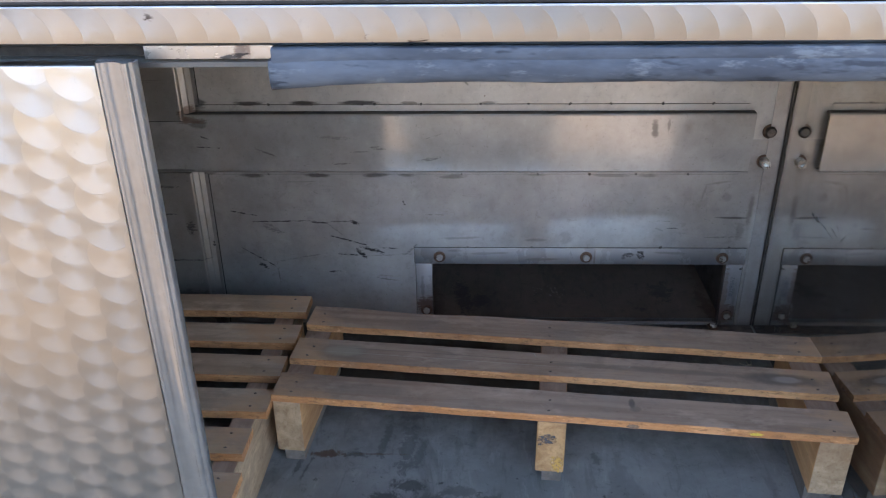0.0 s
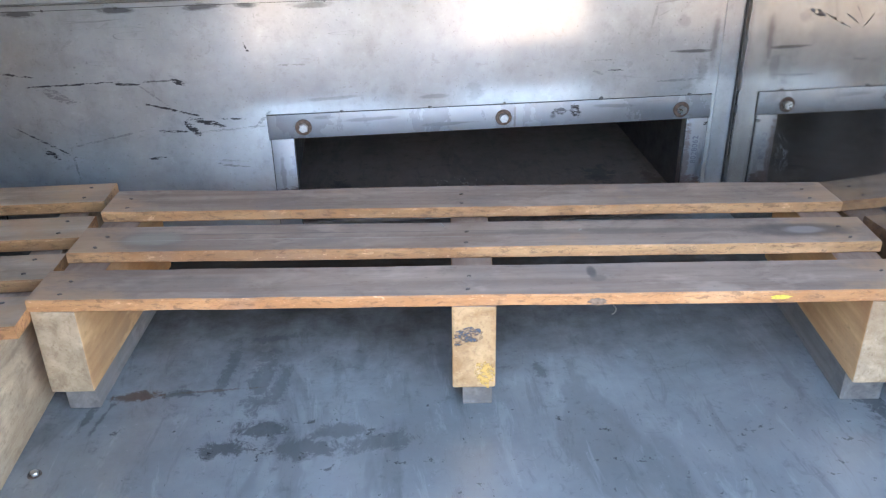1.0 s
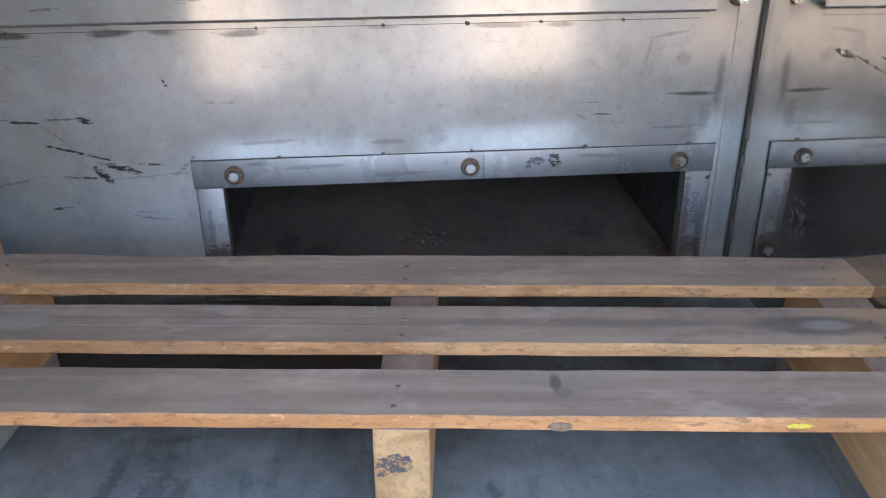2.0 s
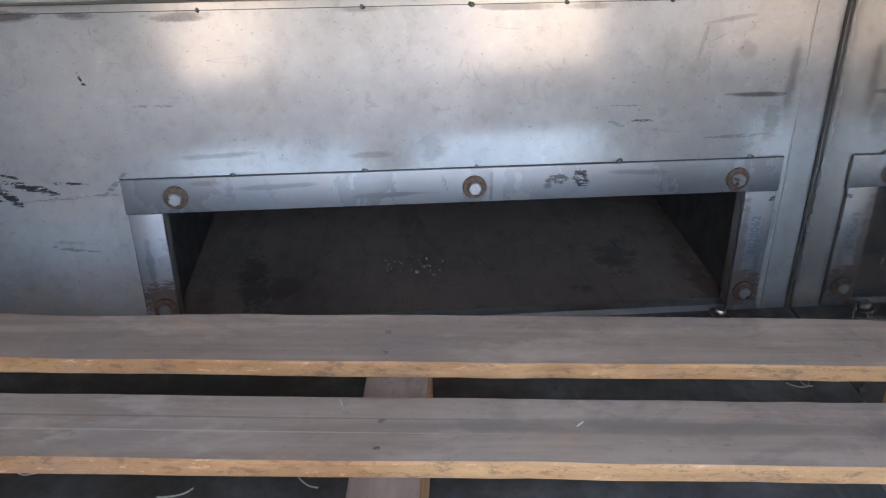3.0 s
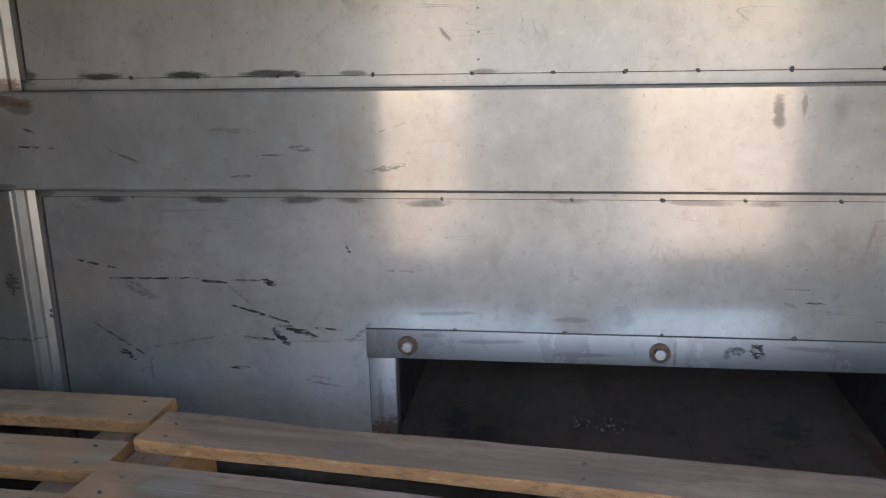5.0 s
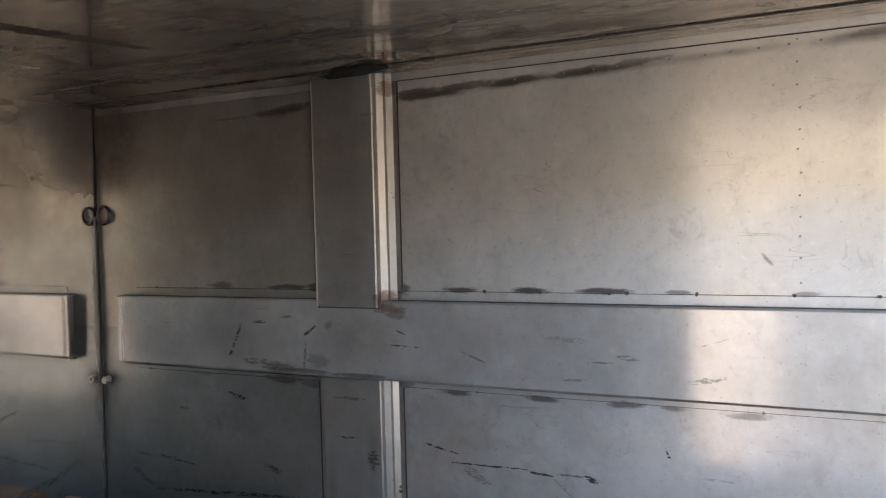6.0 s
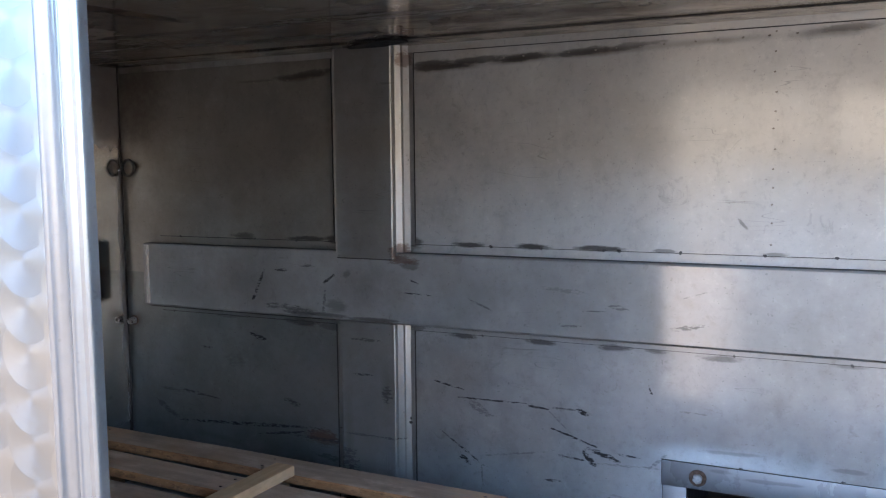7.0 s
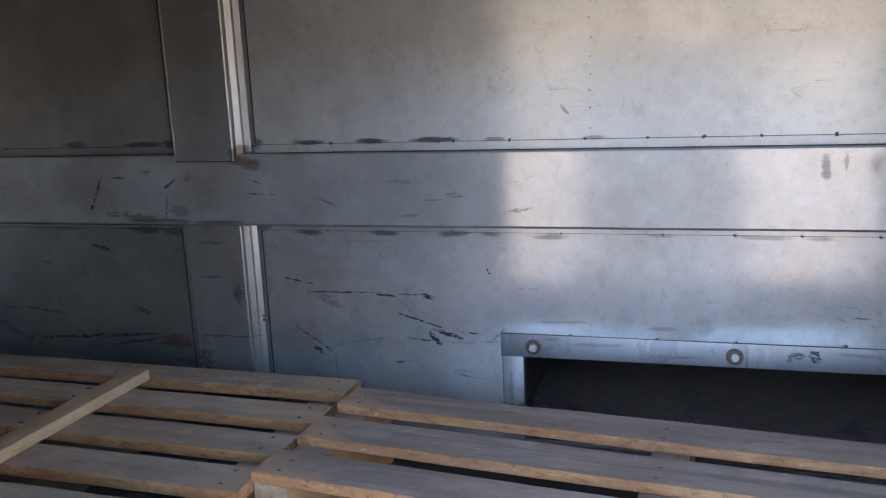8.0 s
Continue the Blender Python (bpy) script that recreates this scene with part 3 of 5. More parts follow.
def plate(name, low, high, spots, rusty, shade_spots, rough=0.42, metal=0.2):
    """Worn steel plate under dust: cloudy film, smears, ragged spots, and dark areas painted in where shade lies."""
    k = Mat(name)
    p = k.place()
    x, y, z = k.split(p)
    film = k.noise(p, 4.0, 5, 0.65, (1, 1, 1), 0.4)
    fine = k.noise(p, 30.0, 6, 0.72)
    grit = k.noise(p, 140.0, 4, 0.7)
    smear = k.noise(p, 7.0, 4, 0.6, (1, 0.35, 1), 0.8)
    c = k.mix(k.ramp(film, 0.3, 0.7), low, high)
    dim = tuple(v * 0.6 for v in low)
    c = k.mix(k.ramp(smear, 0.56, 0.63, 0.0, 0.4), c, dim)
    rub = k.noise(p, 26.0, 5, 0.75, (1.0, 0.22, 1), 0.6)
    c = k.mix(k.ramp(rub, 0.54, 0.66, 0.0, 0.4), c, dim)
    c = k.mix(k.ramp(rub, 0.44, 0.34, 0.0, 0.3), c, tuple(min(1.0, v * 1.3) for v in high))
    cross = k.math("MULTIPLY", k.ramp(k.math("ABSOLUTE", k.math("SUBTRACT", k.noise(p, 5.0, 3, 0.6, (1, 1, 1), 1.2), 0.5)), 0.006, 0.001), k.ramp(k.noise(p, 9.0, 2), 0.54, 0.6, 0.0, 0.2))
    c = k.mix(cross, c, tuple(v * 0.4 for v in low))
    c = k.mix(k.ramp(fine, 0.56, 0.70, 0.0, 0.55), c, dim)
    c = k.mix(k.ramp(grit, 0.63, 0.72, 0.0, 0.6), c, tuple(v * 0.4 for v in low))
    c = k.mix(k.ramp(grit, 0.36, 0.28, 0.0, 0.35), c, tuple(min(1.0, v * 1.5) for v in high))
    ragged = k.math("ADD", k.math("MULTIPLY", k.math("SUBTRACT", k.noise(p, 38.0, 6, 0.8, (1, 0.8, 1), 0.5), 0.5), 5.0), k.math("MULTIPLY", k.math("SUBTRACT", k.noise(p, 120.0, 3, 0.7), 0.5), 1.0))
    soft = k.math("MULTIPLY", k.math("SUBTRACT", k.noise(p, 11.0, 5, 0.7), 0.5), 0.8)
    shade_mask = 0.0
    if shade_spots:
        shade_mask = k.blots(x, y, shade_spots, soft, True)
        c = k.mix(shade_mask, c, (0.050, 0.035, 0.025))
    c = k.mix(k.blots(x, y, spots, ragged), c, tuple(v * 0.3 for v in low))
    c = k.mix(k.blots(x, y, rusty, ragged), c, (0.13, 0.065, 0.035))
    n = k.bump(film, 0.6, 0.002)
    n = k.bump(fine, 0.4, 0.0004, n)
    dull = k.math("MULTIPLY", shade_mask, 0.35)
    return k.out(c, k.math("ADD", k.ramp(fine, 0.3, 0.75, rough - 0.07, rough + 0.12), dull), k.math("MULTIPLY", k.math("SUBTRACT", 1.0, shade_mask), metal), n, **{"Specular IOR Level": k.math("SUBTRACT", 0.5, k.math("MULTIPLY", shade_mask, 0.42))})


FLOOR_SPOTS = [(-0.342, 1.53, 0.010, 0.075, -9, 0.55), (-0.288, 1.49, 0.020, 0.085, -6, 0.55), (-0.262, 1.472, 0.012, 0.05, -8, 0.5), (-0.288, 1.605, 0.05, 0.010, 6, 0.6), (-0.28, 1.374, 0.035, 0.020, 0, 0.75), (-0.171, 1.354, 0.045, 0.014, 0, 0.5), (-0.41, 1.470, 0.025, 0.009, 0, 0.7),
               (-0.33, 1.335, 0.035, 0.016, 0, 0.8), (-0.22, 1.325, 0.05, 0.020, -4, 0.6), (-0.12, 1.325, 0.06, 0.018, 3, 0.5), (-0.535, 1.43, 0.006, 0.04, -14, 0.6), (-0.515, 1.425, 0.004, 0.035, -14, 0.6),
               (0.60, 1.36, 0.02, 0.12, 4, 0.7), (0.14, 1.46, 0.012, 0.02, 0, 0.5)]
# the last list paints the shade under both pallets into the floor colour
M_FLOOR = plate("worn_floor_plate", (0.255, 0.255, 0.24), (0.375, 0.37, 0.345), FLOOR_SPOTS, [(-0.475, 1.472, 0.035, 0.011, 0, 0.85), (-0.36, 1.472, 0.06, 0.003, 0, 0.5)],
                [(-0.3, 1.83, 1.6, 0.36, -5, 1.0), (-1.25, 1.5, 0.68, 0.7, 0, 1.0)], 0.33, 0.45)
M_DUCT = plate("dusty_duct_plate", (0.165, 0.115, 0.088), (0.235, 0.165, 0.128), [(-0.165, 2.17, 0.022, 0.10, 8, 0.7), (-0.12, 2.14, 0.03, 0.03, 0, 0.6), (0.43, 2.20, 0.03, 0.05, 0, 0.6), (0.36, 2.10, 0.012, 0.012, 0, 0.6)],
               [(-0.235, 2.10, 0.02, 0.09, 0, 0.6), (0.55, 2.10, 0.02, 0.12, 0, 0.8), (0.565, 2.3, 0.02, 0.12, 0, 0.6)], (), 0.5, 0.1)
# near-black tone paints in the shade on the duct's sides; the rust is its own
M_DUCT_SIDE = plate("shaded_duct_side", (0.055, 0.045, 0.040), (0.085, 0.068, 0.058), (), [(2.05, 0.02, 0.05, 0.03, 0, 0.8)], (), 0.4, 0.3)
M_TURNED = engine_turned("engine_turned_sheet", 0.047, 0.036, 0.0295)
M_TURNED_BAND = engine_turned("engine_turned_band", 0.033, 0.1108, 0.042, 0.0, (-1, 0, 1, 2), 0.9, 0.0022, 0.85)
M_TRIM = steel("polished_door_trim", base=(0.43, 0.42, 0.405), rough=0.2, broad=0.3, aniso=0.2, grain=(30, 1, 0.25), dirt=0.4, wave=0.0008)
M_LIP = steel("stained_header_lip", base=(0.60, 0.58, 0.55), rough=0.25, broad=0.5, grain=ALONG, dirt=0.6, rust=[(-0.392, 1.094, 0.005, 0.006, 0, 0.7), (-0.384, 1.098, 0.002, 0.008, 0, 0.6)], dark=[(-0.40, 1.090, 0.012, 0.003, 10, 0.7)])
M_DULL = steel("dull_edge_steel", base=(0.42, 0.40, 0.38), rough=0.34, grain=ALONG, dirt=0.7)
M_HEX = plain("zinc_hex_head", (0.62, 0.61, 0.58), 0.3, 1.0, 0.15, 300.0)
M_WASHER = plain("rusty_washer", (0.15, 0.092, 0.065), 0.55, 0.6, 0.4, 220.0)
M_DARKNUT = plain("sooty_nut", (0.16, 0.15, 0.14), 0.4, 0.9, 0.3, 200.0)
M_LINING = plain("pale_bounce_lining", (0.80, 0.80, 0.79), 0.55, 0.0, 0.06, 5.0)
# for dark joints, and for the strips that are painted-in shadow
M_GRIME_SHADE = plain("grime_and_shade", (0.05, 0.042, 0.036), 0.6, 0.3, 0.4, 90.0)
M_RUSTY = plain("rusty_lip", (0.10, 0.075, 0.06), 0.6, 0.3, 0.5, 45.0)
M_BLACK = plain("matt_black", (0.012, 0.010, 0.008), 0.95, 0.0, 0.4, 120.0)
M_TACK = plain("weld_tack", (0.13, 0.12, 0.11), 0.45, 0.8, 0.4, 300.0)
M_SPOT = plain("dull_spot_weld", (0.30, 0.26, 0.22), 0.4, 0.8, 0.4, 300.0)
M_INK = plain("black_ink", (0.11, 0.12, 0.14), 0.7, 0.0, 0.2, 300.0)
M_ROOF = plain("grey_roof_sheet", (0.045, 0.038, 0.034), 0.95, 0.0, 0.3, 20.0)
M_ROOF.node_tree.nodes["Principled BSDF"].inputs["Specular IOR Level"].default_value = 0.15
M_SHELL = plain("outer_body_paint", (0.55, 0.55, 0.53), 0.5, 0.0, 0.1, 6.0)
M_NAIL = plain("rusty_nail", (0.19, 0.13, 0.10), 0.6, 0.5, 0.3, 300.0)
M_CHIP = plain("pale_wood_chip", (0.42, 0.38, 0.33), 0.8, 0.0, 0.3, 200.0)
M_KNOT = plain("dark_knot", (0.22, 0.13, 0.08), 0.8, 0.0, 0.35, 180.0)
M_YELLOW = plain("yellow_paint_mark", (0.60, 0.44, 0.06), 0.7, 0.0, 0.2, 200.0)


def rubbed_paint(name, color):
    """Thin paint rubbed into rough wood: patchy, with the wood showing through."""
    k = Mat(name)
    p = k.place()
    f = k.noise(p, 130.0, 5, 0.8, (0.7, 1, 1.2))
    return k.out(color, 0.8, 0.0, None, Alpha=k.ramp(f, 0.40, 0.56, 0.0, 0.85))


M_NAVY = rubbed_paint("dark_paint_smear", (0.075, 0.075, 0.08))
M_OCHRE = rubbed_paint("ochre_paint_smear", (0.62, 0.33, 0.08))


def rubber_material():
    k = Mat("grey_rubber_seal")
    p = k.place()
    f = k.noise(p, 12.0, 5, 0.7, (0.4, 1, 1.5))
    g = k.noise(p, 60.0, 4, 0.7, (0.3, 1, 1))
    c = k.mix(k.ramp(f, 0.35, 0.65), (0.035, 0.045, 0.060), (0.090, 0.105, 0.125))
    c = k.mix(k.ramp(g, 0.54, 0.68, 0.0, 0.55), c, (0.17, 0.19, 0.205))
    c = k.mix(k.ramp(k.noise(p, 26.0, 4, 0.75, (0.25, 1, 1)), 0.54, 0.62, 0.0, 0.85), c, (0.014, 0.020, 0.030))
    return k.out(c, k.ramp(f, 0.3, 0.7, 0.62, 0.85), 0.0, k.bump(g, 0.4, 0.0008))


M_RUBBER = rubber_material()
W_TOP, W_TOP_DEEP = (0.43, 0.275, 0.19), (0.285, 0.172, 0.117)
M_DECK = wood("weathered_deck_board", W_TOP, W_TOP_DEEP, dirt=0.6, bare=0.6)
M_DECK_KNOT = wood("weathered_knotty_board", W_TOP, W_TOP_DEEP, dirt=0.55, bare=0.6, knots=[
    (0.495, 0.0, 0.085, 0.022, (0.12, 0.085, 0.068), 0.75), (0.505, 0.0, 0.030, 0.012, (0.36, 0.27, 0.22), 0.85),
    (-0.49, 0.0, 0.055, 0.026, (0.20, 0.15, 0.115), 0.6), (-0.484, 0.0, 0.046, 0.021, (0.36, 0.265, 0.19), 0.85), (0.2, 0.004, 0.22, 0.010, (0.17, 0.125, 0.095), 0.5),
    (-0.22, 0.012, 0.34, 0.0012, (0.13, 0.10, 0.08), 0.5), (-0.25, -0.007, 0.36, 0.0009, (0.55, 0.44, 0.34), 0.4)])
M_DECK_MARKED = wood("weathered_marked_board", W_TOP, W_TOP_DEEP, dirt=0.6, bare=0.6, knots=[
    (0.165, 0.018, 0.007, 0.016, (0.10, 0.075, 0.06), 0.75), (0.172, 0.0, 0.012, 0.010, (0.15, 0.11, 0.085), 0.5), (-0.40, 0.0, 0.09, 0.020, (0.17, 0.12, 0.09), 0.4)])
M_DECK_BROWN = wood("brown_deck_board", (0.57, 0.375, 0.25), (0.41, 0.26, 0.165), dirt=0.5, bare=0.5)
M_SAWN = wood("sawn_wood_edge", (0.60, 0.285, 0.115), (0.40, 0.16, 0.055), chips=0.6, dirt=0.3, rough=0.75)
M_STRINGER = wood("pine_stringer", (0.58, 0.32, 0.14), (0.40, 0.19, 0.075), dirt=0.3, rough=0.75)
M_STRINGER_OLD = wood("worn_grey_stringer", (0.50, 0.34, 0.20), (0.30, 0.20, 0.12), chips=0.25, dirt=0.7, rough=0.85)
M_ENDGRAIN_PALE = wood("weathered_end_grain", (0.48, 0.32, 0.185), (0.31, 0.19, 0.10), chips=0.25, dirt=0.4, rough=0.9)
M_ENDGRAIN = wood("rough_end_grain", (0.57, 0.33, 0.15), (0.38, 0.19, 0.075), chips=0.3, dirt=0.3, rough=0.9)
M_BASE = wood("grey_bottom_board", (0.22, 0.185, 0.155), (0.12, 0.10, 0.082), dirt=0.6)
M_STICK = wood("pale_pine_batten", (0.64, 0.395, 0.21), (0.50, 0.28, 0.125), dirt=0.12, rough=0.7)


def ground_material():
    k = Mat("dusty_yard_ground")
    p = k.place()
    f = k.noise(p, 0.5, 6, 0.65)
    g = k.noise(p, 25.0, 5, 0.7)
    c = k.mix(k.ramp(f, 0.3, 0.7), (0.168, 0.126, 0.086), (0.245, 0.184, 0.127))
    c = k.mix(k.ramp(g, 0.55, 0.75, 0.0, 0.3), c, (0.10, 0.085, 0.07))
    return k.out(c, 0.9, 0.0, k.bump(g, 0.5, 0.004))


M_GROUND = ground_material()


# ---- mesh helpers ----
def box(bm, x0, x1, y0, y1, z0, z1, bevel=0.0, slot=0):
    """A box between those bounds, its edges rounded by bevel."""
    m = Matrix.LocRotScale(((x0 + x1) / 2, (y0 + y1) / 2, (z0 + z1) / 2), None, (x1 - x0, y1 - y0, z1 - z0))
    made = bmesh.ops.create_cube(bm, size=1.0, matrix=m)["verts"]
    faces = {f for v in made for f in v.link_faces}
    for f in faces:
        f.material_index = slot
    if bevel:
        edges = list({e for v in made for e in v.link_edges})
        bmesh.ops.bevel(bm, geom=edges, offset=bevel, segments=2, profile=0.6, affect="EDGES")
    return made


def sweep(bm, profile, x0, x1, axis="x", steps=1, shift=None, slot=0):
    """A closed profile (pairs of the two other axes, in order) drawn out along an axis, with its ends closed."""
    rings = []
    for i in range(steps + 1):
        s = x0 + (x1 - x0) * i / steps
        ring = []
        for a, b in profile:
            if shift:
                a, b = shift(s, a, b)
            ring.append(bm.verts.new({"x": (s, a, b), "y": (a, s, b), "z": (a, b, s)}[axis]))
        rings.append(ring)
    n = len(profile)
    for one, two in zip(rings, rings[1:]):
        for i in range(n):
            f = bm.faces.new((one[i], one[(i + 1) % n], two[(i + 1) % n], two[i]))
            f.material_index = slot
    bm.faces.new(rings[0]).material_index = slot
    bm.faces.new(rings[-1]).material_index = slot
    bmesh.ops.recalc_face_normals(bm, faces=bm.faces)


def mesh_of(name, bm, materials, smooth=False):
    me = bpy.data.meshes.new(name)
    bm.to_mesh(me)
    bm.free()
    for m in materials if isinstance(materials, (list, tuple)) else [materials]:
        me.materials.append(m)
    if smooth:
        for f in me.polygons:
            f.use_smooth = True
        me.set_sharp_from_angle(angle=radians(35))
    return me


def part(name, bm, material, parent=None, label="", smooth=False, at=None):
    """Links a bmesh (or a mesh) as one mesh object, under a thing or a part."""
    me = bm if isinstance(bm, bpy.types.Mesh) else mesh_of(name, bm, material, smooth)
    ob = new(name, me)
    ob.parent = parent
    if at is not None:
        ob.matrix_local = at
    return tagged(ob, label)


def piece(name, material, *bounds, bevel=0.0, parent=None, label=""):
    bm = bmesh.new()
    box(bm, *bounds, bevel=bevel)
    return part(name, bm, material, parent, label, smooth=bevel > 0)


def thing(name, at, label, category, group=""):
    ob = new(name)
    ob.matrix_world = at
    ob.empty_display_size = 0.1
    return tagged(ob, label, category, group)


# ---- outside ----
bm = bmesh.new()
bmesh.ops.create_grid(bm, x_segments=2, y_segments=2, size=400, matrix=Matrix.Translation((0, 0, -0.85)))
tagged(part("ground", bm, M_GROUND), "dusty brownish yard ground in the sun", "ground", kind="structure")

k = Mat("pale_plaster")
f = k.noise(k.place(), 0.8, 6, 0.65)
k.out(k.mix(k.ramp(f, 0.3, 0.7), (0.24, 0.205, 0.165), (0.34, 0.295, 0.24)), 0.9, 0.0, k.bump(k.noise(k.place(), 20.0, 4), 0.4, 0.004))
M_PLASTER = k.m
# unseen wall, added to keep bright low sky out of the steel's reflections
tagged(piece("yard_wall", M_PLASTER, -9, 45, -16.3, -16.0, -0.85, 4.2), "unseen plain pale plastered wall, added to shape reflections and bounced light", "yard wall", kind="structure")

M_OPERATOR_BLOCK = plain("dark_block_surface", (0.042, 0.042, 0.044), 0.9, 0.0, 0.25, 9.0, 0.002)
k = Mat("blue_grey_screen_paint")
f = k.noise(k.place(), 1.2, 5, 0.6)
k.out(k.mix(k.ramp(f, 0.3, 0.7), (0.050, 0.060, 0.072), (0.062, 0.074, 0.087)), 0.7, 0.0)
M_BACKDROP_SCREEN = k.m
# unseen screen, added so the door mirrors a dimmer blue than the low sky
bm = bmesh.new()
ribs = [(-60.0 + 0.25 * i, -16.0 + (0.04 if i % 4 in (1, 2) else 0.0)) for i in range(204)]
sweep(bm, ribs + [(-9.25, -16.1), (-60.0, -16.1)], -0.85, 9.0, axis="z")
tagged(part("backdrop_screen", bm, M_BACKDROP_SCREEN), "unseen tall blue-grey ribbed screen, added to shape the door's reflection", "fence", kind="structure")

# unseen block, added in place of the camera operator's dark reflection
tagged(piece("yard_pier", M_OPERATOR_BLOCK, -0.47, 0.40, -1.55, -1.2, -0.8495, 0.90, bevel=0.02), "plain dark block standing in for the operator's reflection in the steel", "pier", kind="structure")

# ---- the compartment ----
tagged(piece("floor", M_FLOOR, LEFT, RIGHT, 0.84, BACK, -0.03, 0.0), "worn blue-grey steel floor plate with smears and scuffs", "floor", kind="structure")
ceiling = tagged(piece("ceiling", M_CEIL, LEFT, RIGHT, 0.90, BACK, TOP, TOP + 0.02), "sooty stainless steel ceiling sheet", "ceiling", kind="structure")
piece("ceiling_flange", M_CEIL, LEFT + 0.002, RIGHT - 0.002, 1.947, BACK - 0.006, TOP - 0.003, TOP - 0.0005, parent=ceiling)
piece("seam", M_GRIME_SHADE, -0.86, RIGHT - 0.003, 1.9445, 1.9465, TOP - 0.0022, TOP - 0.0003, parent=ceiling)
tagged(piece("wall_left", M_SIDE, LEFT - 0.02, LEFT, 0.84, BACK, -0.03, TOP + 0.02), "shiny stainless steel end wall with soot in the corner", "wall", kind="structure")
tagged(piece("wall_right", M_SIDE_CLEAN, RIGHT, RIGHT + 0.02, 0.84, BACK, -0.03, TOP + 0.02), "shiny stainless steel end wall", "wall", kind="structure")

HX0, HX1, HZ0, HZ1 = -0.252, 0.556, 0.010, 0.198
bm = bmesh.new()
W0, W1 = BACK, BACK + 0.02
SX, SZ = SHEET_SPLIT_X, SHEET_SPLIT_Z
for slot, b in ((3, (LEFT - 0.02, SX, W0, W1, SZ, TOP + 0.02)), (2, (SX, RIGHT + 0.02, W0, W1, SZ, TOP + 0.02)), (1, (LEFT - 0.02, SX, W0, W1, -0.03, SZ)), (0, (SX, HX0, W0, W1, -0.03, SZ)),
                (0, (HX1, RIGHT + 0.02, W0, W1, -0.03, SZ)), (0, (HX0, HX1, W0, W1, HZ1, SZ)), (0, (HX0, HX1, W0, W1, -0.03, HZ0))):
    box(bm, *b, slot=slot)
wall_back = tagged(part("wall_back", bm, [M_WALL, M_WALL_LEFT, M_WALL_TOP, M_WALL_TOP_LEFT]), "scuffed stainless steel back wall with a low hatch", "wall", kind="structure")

# the long hat-shaped rail across the wall
R0, R1 = -1.603, 0.564
bm = bmesh.new()
sweep(bm, [(2.002, 0.484), (2.002, 0.634), (2.0045, 0.638), (BACK - 0.001, 0.638), (BACK - 0.001, 0.634), (2.006, 0.632), (2.006, 0.486), (BACK - 0.001, 0.484), (BACK - 0.001, 0.480), (2.0045, 0.480)], R0, R1)
bm.faces.ensure_lookup_table()
# upward and downward faces take the darker material
for f in bm.faces:
    if abs(f.normal.z) > 0.9:
        f.material_index = 1
part("rail", bm, [M_RAIL, M_GRIME_SHADE], wall_back, "raised stainless rail with a flat face")
piece("rail_flange", M_WALL_TOP_LEFT, R0 + 0.03, SX, BACK - 0.003, BACK - 0.0005, 0.6385, 0.655, parent=wall_back)
piece("rail_flange", M_WALL_TOP, SX, R1 - 0.012, BACK - 0.003, BACK - 0.0005, 0.6385, 0.655, parent=wall_back)
piece("rail_flange", M_WALL_LEFT, R0 + 0.03, SX, BACK - 0.003, BACK - 0.0005, 0.466, 0.4795, parent=wall_back)
piece("rail_flange", M_WALL, SX, R1 - 0.012, BACK - 0.003, BACK - 0.0005, 0.466, 0.4795, parent=wall_back)
# dark strips below the rail, added in place of its contact shadow
for x0, x1, depth in ((R0 + 0.004, -1.045, 0.0052), (-0.84, R1 - 0.004, 0.0034)):
    piece("seam", M_GRIME_SHADE, x0, x1, BACK - 0.0105, BACK - 0.0035, 0.4797 - depth, 0.4797, bevel=0.001, parent=wall_back)


def post(z0, z1, x0, x1, y):
    """A hat-shaped upright: face, two stepped returns and flanges."""
    bm = bmesh.new()
    s, d = 0.004, BACK - 0.003 - y
    sweep(bm, [(x0 - 0.024, BACK - 0.0008), (x0 - 0.024, BACK - 0.003), (x0 - 0.010, BACK - 0.003), (x0 - 0.006, y + 0.5 * d), (x0 - 0.001, y + 0.0015), (x0 + s, y), (x1 - s, y), (x1 - 0.001, y + 0.0015),
               (x1 + 0.001, y + 0.36 * d), (x1 + 0.013, y + 0.56 * d), (x1 + 0.015, y + 0.73 * d), (x1 + 0.025, BACK - 0.003), (x1 + 0.033, BACK - 0.003), (x1 + 0.033, BACK - 0.0008)], z0, z1, axis="z")
    return part("post", bm, M_POST, wall_back, "folded steel upright")


post(0.625, TOP, -1.020, -0.874, 1.992)
post(0.0, 0.4785, -1.018, -0.877, 2.001)

# the flat strips round the hatch and in the corner
F0, F1, F2 = BACK - 0.006, BACK - 0.0006, BACK - 0.0024
# dark plates behind the strips, added as the thin shadow round their edges
for b in ((-0.3012, 0.6052, 0.197, 0.2484), (-0.2985, HX0 + 0.0005, 0.001, 0.197), (HX1 - 0.0005, 0.603, 0.001, 0.197)):
    piece("gasket", M_GRIME_SHADE, b[0], b[1], BACK - 0.0022, F1, b[2], b[3], parent=wall_back)
piece("hatch_frame", M_STRIP, -0.300, 0.604, F0, F2, 0.1985, 0.2475, bevel=0.0012, parent=wall_back, label="bolted galvanised strip over the hatch")
piece("hatch_frame", M_STRIP, -0.297, HX0 - 0.001, F0, F2, 0.001, 0.198, bevel=0.001, parent=wall_back)
piece("hatch_frame", M_STRIP, HX1 + 0.001, 0.601, F0, F2, 0.001, 0.198, bevel=0.001, parent=wall_back)
